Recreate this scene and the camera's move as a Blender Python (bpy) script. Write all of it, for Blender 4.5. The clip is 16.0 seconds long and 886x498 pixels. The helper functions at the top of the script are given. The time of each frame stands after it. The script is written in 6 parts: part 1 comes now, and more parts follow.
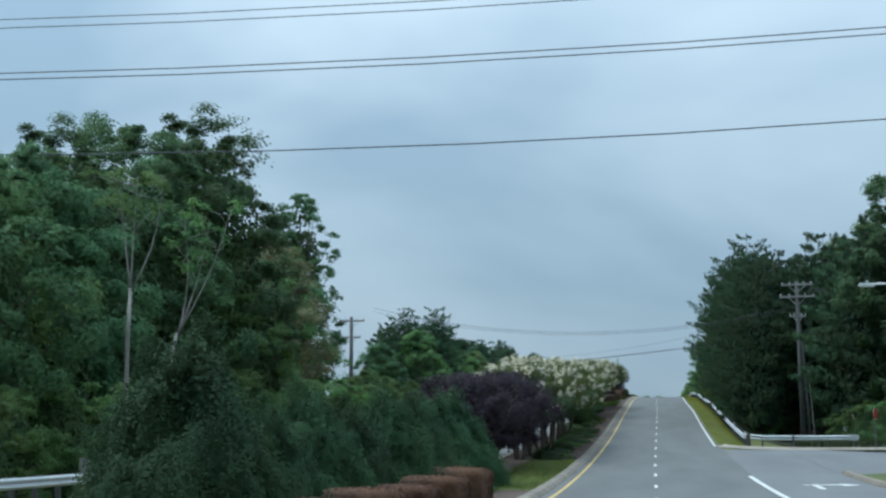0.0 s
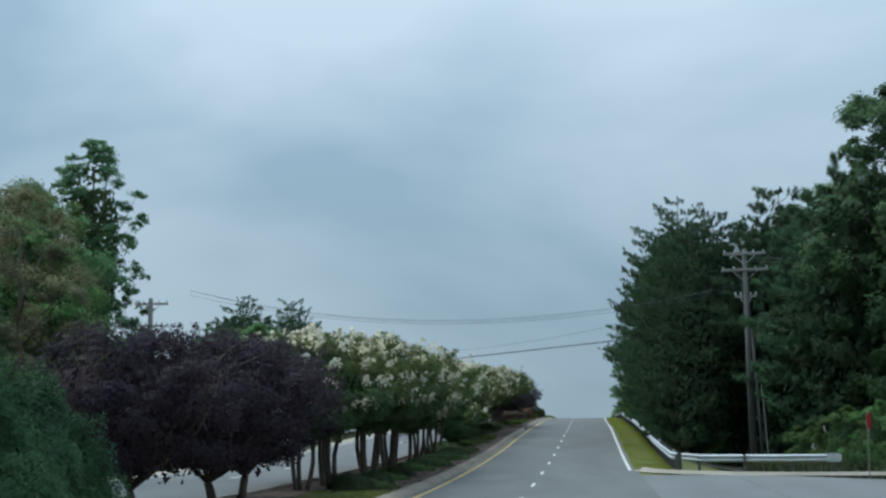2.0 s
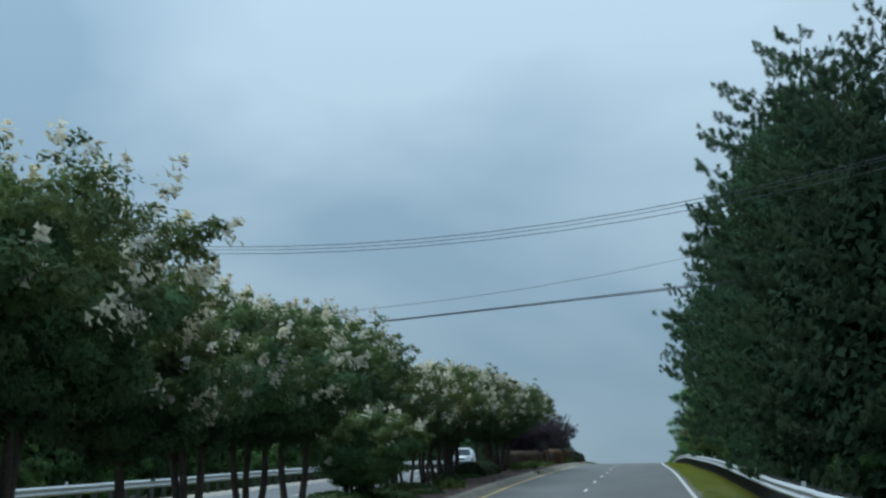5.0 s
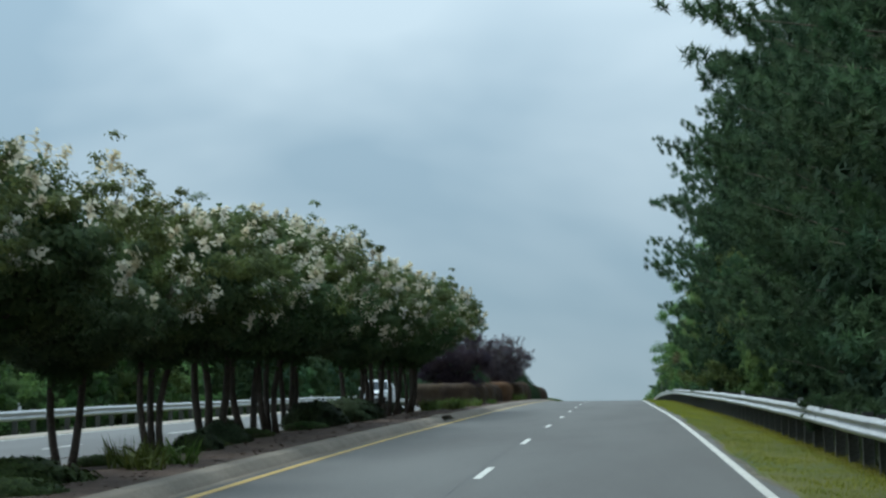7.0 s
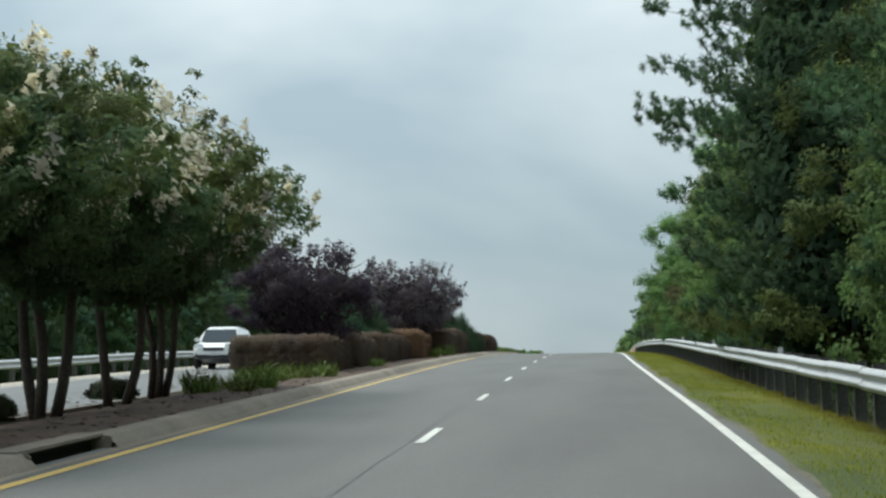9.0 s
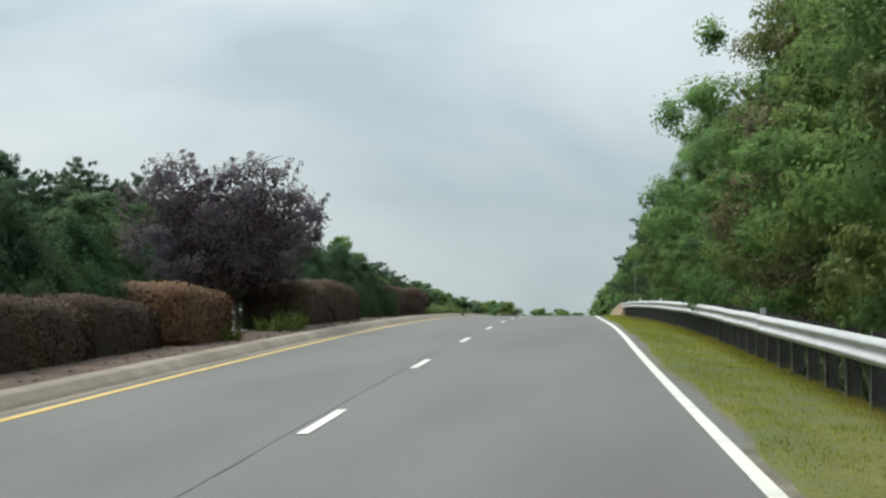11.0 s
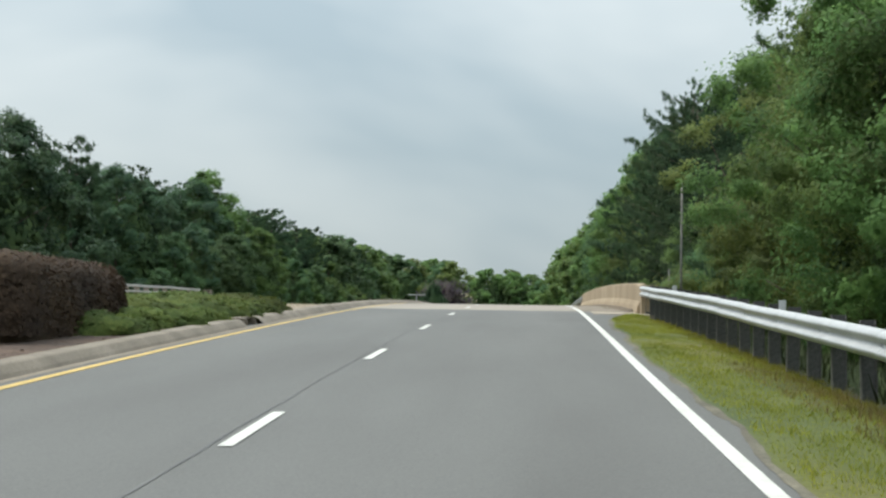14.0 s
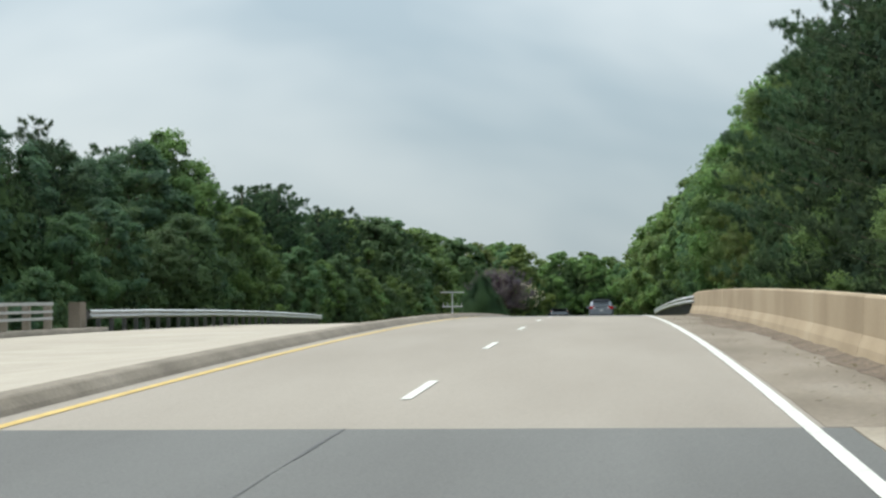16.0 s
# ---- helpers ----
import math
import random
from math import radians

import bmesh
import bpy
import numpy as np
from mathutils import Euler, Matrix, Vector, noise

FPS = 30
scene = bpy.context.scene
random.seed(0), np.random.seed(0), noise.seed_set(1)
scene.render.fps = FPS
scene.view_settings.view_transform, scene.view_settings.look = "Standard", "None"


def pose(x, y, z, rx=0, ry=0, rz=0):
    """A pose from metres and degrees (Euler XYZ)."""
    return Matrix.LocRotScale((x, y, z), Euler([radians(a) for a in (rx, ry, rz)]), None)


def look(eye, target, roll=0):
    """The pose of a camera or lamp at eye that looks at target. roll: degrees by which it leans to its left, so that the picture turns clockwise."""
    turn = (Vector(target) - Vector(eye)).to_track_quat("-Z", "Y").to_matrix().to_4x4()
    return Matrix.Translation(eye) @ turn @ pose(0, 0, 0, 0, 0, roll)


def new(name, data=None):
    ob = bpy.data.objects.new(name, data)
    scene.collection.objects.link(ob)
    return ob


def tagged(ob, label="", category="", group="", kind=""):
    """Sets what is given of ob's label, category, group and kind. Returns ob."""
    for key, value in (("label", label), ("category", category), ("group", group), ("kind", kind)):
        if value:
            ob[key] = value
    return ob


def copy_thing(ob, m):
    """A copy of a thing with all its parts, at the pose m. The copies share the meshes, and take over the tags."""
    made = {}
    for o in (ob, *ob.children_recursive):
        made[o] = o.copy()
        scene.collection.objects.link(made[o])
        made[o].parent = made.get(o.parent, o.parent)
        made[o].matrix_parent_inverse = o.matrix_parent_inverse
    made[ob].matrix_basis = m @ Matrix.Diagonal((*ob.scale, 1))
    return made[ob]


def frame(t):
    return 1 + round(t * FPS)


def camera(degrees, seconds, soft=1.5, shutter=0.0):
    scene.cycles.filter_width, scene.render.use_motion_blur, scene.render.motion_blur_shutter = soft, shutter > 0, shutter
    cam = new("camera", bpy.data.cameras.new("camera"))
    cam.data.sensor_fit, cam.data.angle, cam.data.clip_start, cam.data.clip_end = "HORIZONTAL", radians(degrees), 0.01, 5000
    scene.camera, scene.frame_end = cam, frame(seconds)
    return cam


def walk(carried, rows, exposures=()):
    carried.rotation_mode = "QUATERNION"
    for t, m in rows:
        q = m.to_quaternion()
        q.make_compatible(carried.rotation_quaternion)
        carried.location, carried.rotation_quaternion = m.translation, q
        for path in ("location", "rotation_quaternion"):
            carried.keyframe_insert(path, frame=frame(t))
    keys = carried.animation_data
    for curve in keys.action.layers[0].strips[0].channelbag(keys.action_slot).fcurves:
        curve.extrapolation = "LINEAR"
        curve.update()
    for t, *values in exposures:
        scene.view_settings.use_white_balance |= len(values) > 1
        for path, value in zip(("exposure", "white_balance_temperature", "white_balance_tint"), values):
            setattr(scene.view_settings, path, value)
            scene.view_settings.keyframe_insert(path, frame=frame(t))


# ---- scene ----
# Camera: a passenger's phone in a car that drives up a divided parkway to a bridge.
cam = camera(26.19, 16.0, soft=2.5)
PATH = [
    (0.0, 1.270, 7.483, 1.412, 96.900, 0.110, 6.979),
    (0.5, 1.791, 16.985, 1.465, 96.874, 0.195, 7.157),
    (1.0, 2.236, 26.453, 1.552, 97.438, 1.133, 7.731),
    (1.5, 2.559, 35.951, 1.672, 97.352, -0.074, 5.690),
    (2.0, 2.730, 45.496, 1.826, 97.771, 0.124, 4.976),
    (2.5, 2.833, 55.101, 2.017, 98.864, 0.700, 5.945),
    (3.0, 2.850, 64.770, 2.250, 99.109, 0.804, 6.096),
    (3.5, 2.765, 74.517, 2.526, 99.190, 0.706, 6.213),
    (4.0, 2.630, 84.346, 2.855, 99.271, 0.608, 6.330),
    (4.5, 2.465, 94.272, 3.240, 99.351, 0.510, 6.447),
    (5.0, 2.283, 104.301, 3.677, 99.432, 0.412, 6.564),
    (5.5, 2.100, 114.441, 4.165, 99.513, 0.313, 6.681),
    (6.0, 1.926, 124.701, 4.703, 98.622, -0.370, 6.112),
    (6.5, 1.817, 135.023, 5.280, 98.185, 0.416, 5.991),
    (7.0, 1.728, 145.283, 5.890, 97.509, 0.323, 5.798),
    (7.5, 1.636, 155.331, 6.517, 96.431, -0.518, 5.514),
    (8.0, 1.609, 165.377, 7.173, 96.204, 1.361, 4.594),
    (8.5, 1.522, 175.516, 7.856, 96.157, 0.295, 4.524),
    (9.0, 1.445, 185.696, 8.526, 95.785, 0.543, 4.967),
    (9.5, 1.416, 195.986, 9.183, 95.393, 0.387, 4.783),
    (10.0, 1.399, 206.390, 9.830, 95.001, 0.231, 4.600),
    (10.5, 1.363, 216.900, 10.471, 94.610, 0.075, 4.417),
    (11.0, 1.303, 227.510, 11.108, 94.218, -0.081, 4.234),
    (11.5, 1.231, 238.221, 11.748, 93.827, -0.237, 4.050),
    (12.0, 1.137, 249.031, 12.389, 93.498, -0.773, 3.731),
    (12.5, 1.051, 259.657, 13.007, 93.287, -0.444, 3.481),
    (13.0, 0.877, 269.830, 13.587, 93.144, -0.625, 3.090),
    (13.5, 0.668, 280.200, 14.152, 93.099, -1.253, 2.672),
    (14.0, 0.555, 291.541, 14.727, 92.890, -0.891, 2.724),
    (14.5, 0.427, 303.124, 15.275, 92.975, -1.244, 2.785),
    (15.0, 0.404, 314.158, 15.773, 92.552, -0.399, 3.129),
    (15.5, 0.386, 324.746, 16.229, 91.851, -0.037, 4.618),
    (16.0, 0.392, 335.061, 16.649, 92.405, 0.477, 5.098),
]
EXPOSURES = [
    (0.0, 0.14, 5500, 0), (2.0, -0.02, 5650, 0), (3.0, -0.14, 5600, 0), (5.5, -0.18, 5400, -2), (6.5, -0.02, 5600, -2), (7.0, 0.08, 5800, -1), (8.0, 0.25, 6150, 0), (9.0, 0.33, 6500, 3),
    (11.5, 0.47, 6800, 6), (14.0, 0.47, 6700, 6), (16.0, 0.46, 6650, 6),
]
walk(cam, [(t, pose(*p)) for t, *p in PATH], EXPOSURES)

# ---- world: an overcast sky with soft clouds, and a weak, wide sun ----
SUN_ELEV, SUN_ROT = radians(62), radians(-75)
world = bpy.data.worlds.new("overcast_sky")
scene.world = world
world.use_nodes = True
wn, wl = world.node_tree.nodes, world.node_tree.links
wn.clear()
w_out = wn.new("ShaderNodeOutputWorld")
w_bg = wn.new("ShaderNodeBackground")
w_sky = wn.new("ShaderNodeTexSky")
w_sky.sky_type, w_sky.sun_disc = "NISHITA", False
w_sky.sun_elevation, w_sky.sun_rotation = SUN_ELEV, SUN_ROT
w_sky.dust_density = 2.0
w_scale = wn.new("ShaderNodeVectorMath")
w_scale.operation = "SCALE"
w_scale.inputs["Scale"].default_value = 0.075
w_co = wn.new("ShaderNodeTexCoord")
w_map = wn.new("ShaderNodeMapping")
w_map.inputs["Location"].default_value = (-2.44, -6.68, 2.4)
w_map.inputs["Scale"].default_value = (1.0, 1.0, 2.0)
w_noise = wn.new("ShaderNodeTexNoise")
w_noise.inputs["Scale"].default_value = 2.6
w_noise.inputs["Detail"].default_value = 4.0
w_noise.inputs["Roughness"].default_value = 0.5
w_noise.inputs["Distortion"].default_value = 0.3
w_ramp = wn.new("ShaderNodeValToRGB")
w_ramp.color_ramp.elements[0].position, w_ramp.color_ramp.elements[0].color = 0.40, (0.355, 0.435, 0.50, 1)
w_ramp.color_ramp.elements[1].position, w_ramp.color_ramp.elements[1].color = 0.64, (0.62, 0.668, 0.705, 1)
w_mix = wn.new("ShaderNodeMixRGB")
w_mix.inputs[0].default_value = 0.82
wl.new(w_sky.outputs[0], w_scale.inputs[0])
wl.new(w_co.outputs["Generated"], w_map.inputs[0])
wl.new(w_map.outputs[0], w_noise.inputs["Vector"])
wl.new(w_noise.outputs["Fac"], w_ramp.inputs[0])
wl.new(w_scale.outputs[0], w_mix.inputs[1])
wl.new(w_ramp.outputs[0], w_mix.inputs[2])
# a thinly overcast sky grows brighter towards the zenith: 1 + 2 sin(elevation) + 2 sin(elevation)^3
w_sep = wn.new("ShaderNodeSeparateXYZ")
w_grad = wn.new("ShaderNodeMath")
w_grad.operation, w_grad.use_clamp = "MULTIPLY_ADD", False
w_grad.inputs[1].default_value, w_grad.inputs[2].default_value = 2.0, 1.0
w_clamp = wn.new("ShaderNodeClamp")
w_clamp.inputs["Min"].default_value, w_clamp.inputs["Max"].default_value = 0.75, 5.0
w_up = wn.new("ShaderNodeMath")
w_up.operation, w_up.use_clamp = "MAXIMUM", False
w_up.inputs[1].default_value = 0.0
w_cube = wn.new("ShaderNodeMath")
w_cube.operation = "POWER"
w_cube.inputs[1].default_value = 3.0
w_top = wn.new("ShaderNodeMath")
w_top.operation = "MULTIPLY_ADD"
w_top.inputs[1].default_value = 2.0
w_mul = wn.new("ShaderNodeVectorMath")
w_mul.operation = "SCALE"
wl.new(w_co.outputs["Generated"], w_sep.inputs[0])
wl.new(w_sep.outputs["Z"], w_grad.inputs[0])
wl.new(w_sep.outputs["Z"], w_up.inputs[0])
wl.new(w_up.outputs[0], w_cube.inputs[0])
wl.new(w_cube.outputs[0], w_top.inputs[0])
wl.new(w_grad.outputs[0], w_top.inputs[2])
wl.new(w_top.outputs[0], w_clamp.inputs["Value"])
wl.new(w_mix.outputs[0], w_mul.inputs[0])
wl.new(w_clamp.outputs[0], w_mul.inputs["Scale"])
wl.new(w_mul.outputs[0], w_bg.inputs["Color"])
w_bg.inputs["Strength"].default_value = 0.80
wl.new(w_bg.outputs[0], w_out.inputs[0])

sun_data = bpy.data.lights.new("sun", "SUN")
sun_data.energy, sun_data.angle, sun_data.color = 2.2, radians(30), (1.0, 0.97, 0.92)
sun = new("sun", sun_data)
sun.matrix_world = look((0, 0, 0), (-math.sin(SUN_ROT) * math.cos(SUN_ELEV), -math.cos(SUN_ROT) * math.cos(SUN_ELEV), -math.sin(SUN_ELEV)))

# ---- the road's line: heading (degrees) and grade (percent) every 25 m along the lane line ----
KNOT = [-30 + 25 * i for i in range(22)]
HEAD = [-2.601, -1.934, -1.099, 0.0, 0.751, 0.663, 0.497, 0.474, 0.552, 0.393, 0.748, 0.646, 0.165, 0.7, 0.007, -0.113, 0.231, 0.32, 0.385, 0.433, 0.469, 0.498]
GRADE = [-1.005, -0.094, 0.853, 1.767, 2.844, 4.176, 5.271, 6.098, 6.796, 6.296, 6.007, 5.932, 5.625, 4.76, 4.304, 3.718, 2.527, 1.513, 0.682, -0.061, -0.75, -1.412]
_S = np.arange(-300, 1500, 1.0)
_h = np.radians(np.interp(_S, KNOT, HEAD))
_g = np.interp(_S, KNOT + [560, 640, 760], GRADE + [-0.9, 0.2, 0.8]) / 100


def _cum(a):
    c = np.concatenate([[0], np.cumsum((a[1:] + a[:-1]) / 2)])
    return c - c[300]


_X, _Y, _Z = _cum(-np.sin(_h)), _cum(np.cos(_h)), _cum(_g)


def on(s, o, z=0.0):
    """World point: s metres along the lane line, o metres to its right, z above the carriageway."""
    h = float(np.interp(s, _S, _h))
    return Vector((float(np.interp(s, _S, _X)) + o * math.cos(h), float(np.interp(s, _S, _Y)) + o * math.sin(h), float(np.interp(s, _S, _Z)) + z))


def stand(s, o, z=0.0, turn=0.0, tilt=False, scale=1.0):
    """Pose on the plan: x to the right of the road, y ahead; tilt lays it along the grade."""
    h = float(np.interp(s, _S, _h))
    g = math.atan(float(np.interp(s, _S, _g))) if tilt else 0.0
    return Matrix.Translation(on(s, o, z)) @ Matrix.Rotation(h, 4, "Z") @ Matrix.Rotation(g, 4, "X") @ Matrix.Rotation(radians(turn), 4, "Z") @ Matrix.Scale(scale, 4)


# ---- materials ----
def material(name, rough=0.8, metal=0.0):
    m = bpy.data.materials.new(name)
    m.use_nodes = True
    b = m.node_tree.nodes["Principled BSDF"]
    b.inputs["Roughness"].default_value, b.inputs["Metallic"].default_value = rough, metal
    return m, m.node_tree.nodes, m.node_tree.links, b


def ramp_node(nodes, stops):
    r = nodes.new("ShaderNodeValToRGB")
    e = r.color_ramp.elements
    while len(e) < len(stops):
        e.new(0.5)
    for el, (p, c) in zip(e, stops):
        el.position, el.color = p, (*c, 1)
    return r


def noise_node(nodes, links, scale, detail=4.0, stretch=None):
    co = nodes.new("ShaderNodeTexCoord")
    n = nodes.new("ShaderNodeTexNoise")
    n.inputs["Scale"].default_value, n.inputs["Detail"].default_value = scale, detail
    if stretch:
        mp = nodes.new("ShaderNodeMapping")
        mp.inputs["Scale"].default_value = stretch
        links.new(co.outputs["Object"], mp.inputs[0])
        links.new(mp.outputs[0], n.inputs["Vector"])
    else:
        links.new(co.outputs["Object"], n.inputs["Vector"])
    return n


def surface(name, stops, big, fine, rough=0.85, bump=0.3, metal=0.0, fine_amount=0.35, stretch=None, bump_dist=0.01):
    """A rough surface: large stains by a ramp, fine grain over it, and relief."""
    m, nodes, links, b = material(name, rough, metal)
    n1 = noise_node(nodes, links, big, 5.0, stretch)
    r = ramp_node(nodes, stops)
    links.new(n1.outputs["Fac"], r.inputs[0])
    n2 = noise_node(nodes, links, fine, 3.0)
    r2 = ramp_node(nodes, [(0.3, (1 - fine_amount,) * 3), (0.7, (1 + fine_amount,) * 3)])
    links.new(n2.outputs["Fac"], r2.inputs[0])
    mul = nodes.new("ShaderNodeMixRGB")
    mul.blend_type = "MULTIPLY"
    mul.inputs[0].default_value = 1.0
    links.new(r.outputs[0], mul.inputs[1])
    links.new(r2.outputs[0], mul.inputs[2])
    links.new(mul.outputs[0], b.inputs["Base Color"])
    bp = nodes.new("ShaderNodeBump")
    bp.inputs["Strength"].default_value, bp.inputs["Distance"].default_value = bump, bump_dist
    links.new(n2.outputs["Fac"], bp.inputs["Height"])
    links.new(bp.outputs[0], b.inputs["Normal"])
    return m


def foliage(name, dark, light, rough=0.55, translucent=0.25, spread=0.12):
    """Leaves: each leaf and each plant its own shade, a little light through them."""
    m, nodes, links, b = material(name, rough)
    geo = nodes.new("ShaderNodeNewGeometry")
    info = nodes.new("ShaderNodeObjectInfo")
    r = ramp_node(nodes, [(0.0, dark), (1.0, light)])
    links.new(geo.outputs["Random Per Island"], r.inputs[0])
    hsv = nodes.new("ShaderNodeHueSaturation")
    mr = nodes.new("ShaderNodeMapRange")
    mr.inputs["To Min"].default_value, mr.inputs["To Max"].default_value = 1 - spread * 2.2, 1 + spread * 2.2
    links.new(info.outputs["Random"], mr.inputs["Value"])
    links.new(mr.outputs[0], hsv.inputs["Value"])
    mh = nodes.new("ShaderNodeMapRange")
    mh.inputs["To Min"].default_value, mh.inputs["To Max"].default_value = 0.5 - spread * 0.16, 0.5 + spread * 0.16
    links.new(info.outputs["Random"], mh.inputs["Value"])
    links.new(mh.outputs[0], hsv.inputs["Hue"])
    patch = noise_node(nodes, links, 0.7, 2.0)
    pr = ramp_node(nodes, [(0.33, (0.80, 0.84, 0.92)), (0.67, (1.18, 1.14, 0.98))])
    links.new(patch.outputs["Fac"], pr.inputs[0])
    pm = nodes.new("ShaderNodeMixRGB")
    pm.blend_type = "MULTIPLY"
    pm.inputs[0].default_value = 1.0
    links.new(r.outputs[0], pm.inputs[1])
    links.new(pr.outputs[0], pm.inputs[2])
    links.new(pm.outputs[0], hsv.inputs["Color"])
    links.new(hsv.outputs[0], b.inputs["Base Color"])
    b.inputs["Specular IOR Level"].default_value = 0.10
    tr = nodes.new("ShaderNodeBsdfTranslucent")
    links.new(hsv.outputs[0], tr.inputs["Color"])
    mix = nodes.new("ShaderNodeMixShader")
    mix.inputs[0].default_value = translucent
    links.new(b.outputs[0], mix.inputs[1])
    links.new(tr.outputs[0], mix.inputs[2])
    links.new(mix.outputs[0], nodes["Material Output"].inputs["Surface"])
    return m


def plain(name, colour, rough=0.5, metal=0.0, grain=40.0, amount=0.12):
    return surface(name, [(0.35, tuple(c * (1 - amount) for c in colour)), (0.65, tuple(c * (1 + amount) for c in colour))], grain * 0.05, grain, rough, 0.05, metal, amount)


M_ASPHALT = surface("asphalt", [(0.28, (0.072, 0.070, 0.065)), (0.5, (0.088, 0.087, 0.081)), (0.75, (0.104, 0.103, 0.096))], 0.6, 45.0, 0.85, 0.25, 0.0, 0.22, (1.0, 0.12, 1.0), 0.004)
M_ASPHALT_OLD = surface("asphalt_worn", [(0.3, (0.098, 0.098, 0.097)), (0.7, (0.130, 0.130, 0.127))], 0.4, 40.0, 0.88, 0.25, 0.0, 0.2, (1.0, 0.2, 1.0), 0.004)
M_DECK = surface("deck_concrete", [(0.3, (0.189, 0.161, 0.129)), (0.7, (0.235, 0.204, 0.167))], 0.5, 30.0, 0.8, 0.2, 0.0, 0.12, (1.0, 0.15, 1.0), 0.003)
M_SHOULDER = surface("dirty_concrete", [(0.3, (0.116, 0.091, 0.063)), (0.55, (0.167, 0.135, 0.099)), (0.75, (0.198, 0.168, 0.132))], 0.8, 18.0, 0.9, 0.3, 0.0, 0.2, (1.0, 0.3, 1.0), 0.006)
M_APRON = surface("washed_concrete", [(0.3, (0.192, 0.159, 0.118)), (0.55, (0.266, 0.226, 0.174)), (0.75, (0.303, 0.266, 0.215))], 0.9, 14.0, 0.9, 0.3, 0.0, 0.15, (1.0, 0.5, 1.0), 0.006)
M_CONCRETE = surface("weathered_concrete", [(0.3, (0.236, 0.175, 0.108)), (0.6, (0.326, 0.252, 0.164)), (0.8, (0.361, 0.290, 0.199))], 0.45, 25.0, 0.85, 0.2, 0.0, 0.08, (1, 1, 0.8), 0.004)
M_KERB = surface("kerb_concrete", [(0.3, (0.116, 0.094, 0.068)), (0.6, (0.176, 0.146, 0.110)), (0.8, (0.228, 0.196, 0.157))], 0.9, 22.0, 0.85, 0.3, 0.0, 0.2, None, 0.005)
M_PALE = surface("pale_concrete", [(0.3, (0.259, 0.223, 0.176)), (0.7, (0.333, 0.295, 0.240))], 0.5, 25.0, 0.85, 0.2, 0.0, 0.12)
M_WHITE = surface("white_road_paint", [(0.3, (0.418, 0.410, 0.371)), (0.6, (0.532, 0.523, 0.475))], 2.0, 60.0, 0.6, 0.2, 0.0, 0.16, None, 0.002)
M_YELLOW = surface("yellow_road_paint", [(0.3, (0.374, 0.245, 0.048)), (0.7, (0.463, 0.313, 0.075))], 2.0, 60.0, 0.6, 0.2, 0.0, 0.14, None, 0.002)
M_TAR = surface("tar_seam", [(0.3, (0.037, 0.037, 0.037)), (0.5, (0.063, 0.062, 0.060)), (0.7, (0.092, 0.091, 0.086))], 0.5, 50.0, 0.7, 0.2)
M_GRASS = surface("verge_grass", [(0.26, (0.030, 0.048, 0.004)), (0.42, (0.053, 0.068, 0.005)), (0.58, (0.077, 0.080, 0.008)), (0.76, (0.116, 0.101, 0.021))], 0.75, 16.0, 0.9, 0.5, 0.0, 0.28, (1.0, 0.22, 1.0), 0.03)
M_LAWN = surface("median_lawn", [(0.28, (0.052, 0.081, 0.015)), (0.5, (0.081, 0.111, 0.022)), (0.7, (0.111, 0.126, 0.037))], 0.9, 25.0, 0.9, 0.5, 0.0, 0.4, None, 0.03)
# leaf-strewn soil, its colour darkened to paint the shade under the trees
M_FOREST_SHADE = surface("shaded_forest_floor", [(0.3, (0.017, 0.020, 0.008)), (0.6, (0.028, 0.028, 0.012)), (0.8, (0.043, 0.031, 0.017))], 0.5, 12.0, 0.95, 0.5, 0.0, 0.4, None, 0.05)
M_MULCH = surface("pine_mulch", [(0.3, (0.034, 0.019, 0.012)), (0.55, (0.062, 0.036, 0.023)), (0.8, (0.105, 0.064, 0.041))], 0.9, 22.0, 0.95, 0.6, 0.0, 0.4, None, 0.04)
M_SOIL = surface("bare_soil", [(0.3, (0.148, 0.107, 0.070)), (0.55, (0.222, 0.174, 0.122)), (0.75, (0.281, 0.237, 0.178))], 1.1, 12.0, 0.95, 0.6, 0.0, 0.3, None, 0.03)
M_DIRT = surface("leaf_silt", [(0.3, (0.075, 0.052, 0.034)), (0.55, (0.125, 0.092, 0.064)), (0.75, (0.185, 0.145, 0.105))], 1.4, 16.0, 0.95, 0.7, 0.0, 0.35, None, 0.03)
M_EDGE = surface("edge_grit", [(0.3, (0.070, 0.060, 0.042)), (0.55, (0.105, 0.094, 0.066)), (0.75, (0.150, 0.132, 0.092))], 1.6, 20.0, 0.95, 0.6, 0.0, 0.35, None, 0.02)
M_STEEL = surface("galvanised_steel", [(0.3, (0.375, 0.382, 0.382)), (0.7, (0.490, 0.497, 0.497))], 1.2, 20.0, 0.5, 0.06, 0.45, 0.1)
M_POST = surface("weathered_post", [(0.3, (0.118, 0.111, 0.096)), (0.7, (0.200, 0.192, 0.170))], 2.0, 30.0, 0.8, 0.3)
M_RAILPOST = surface("dull_steel_post", [(0.3, (0.060, 0.059, 0.054)), (0.7, (0.112, 0.108, 0.099))], 2.0, 30.0, 0.75, 0.3)
M_POLE = surface("pole_wood", [(0.3, (0.070, 0.068, 0.063)), (0.7, (0.122, 0.117, 0.107))], 1.0, 15.0, 0.9, 0.4, 0.0, 0.25, (4, 4, 0.3))
M_ARM = surface("crossarm_wood", [(0.3, (0.222, 0.207, 0.185)), (0.7, (0.311, 0.296, 0.266))], 2.0, 20.0, 0.85, 0.3)
M_WIRE = plain("cable", (0.045, 0.05, 0.055), 0.6)
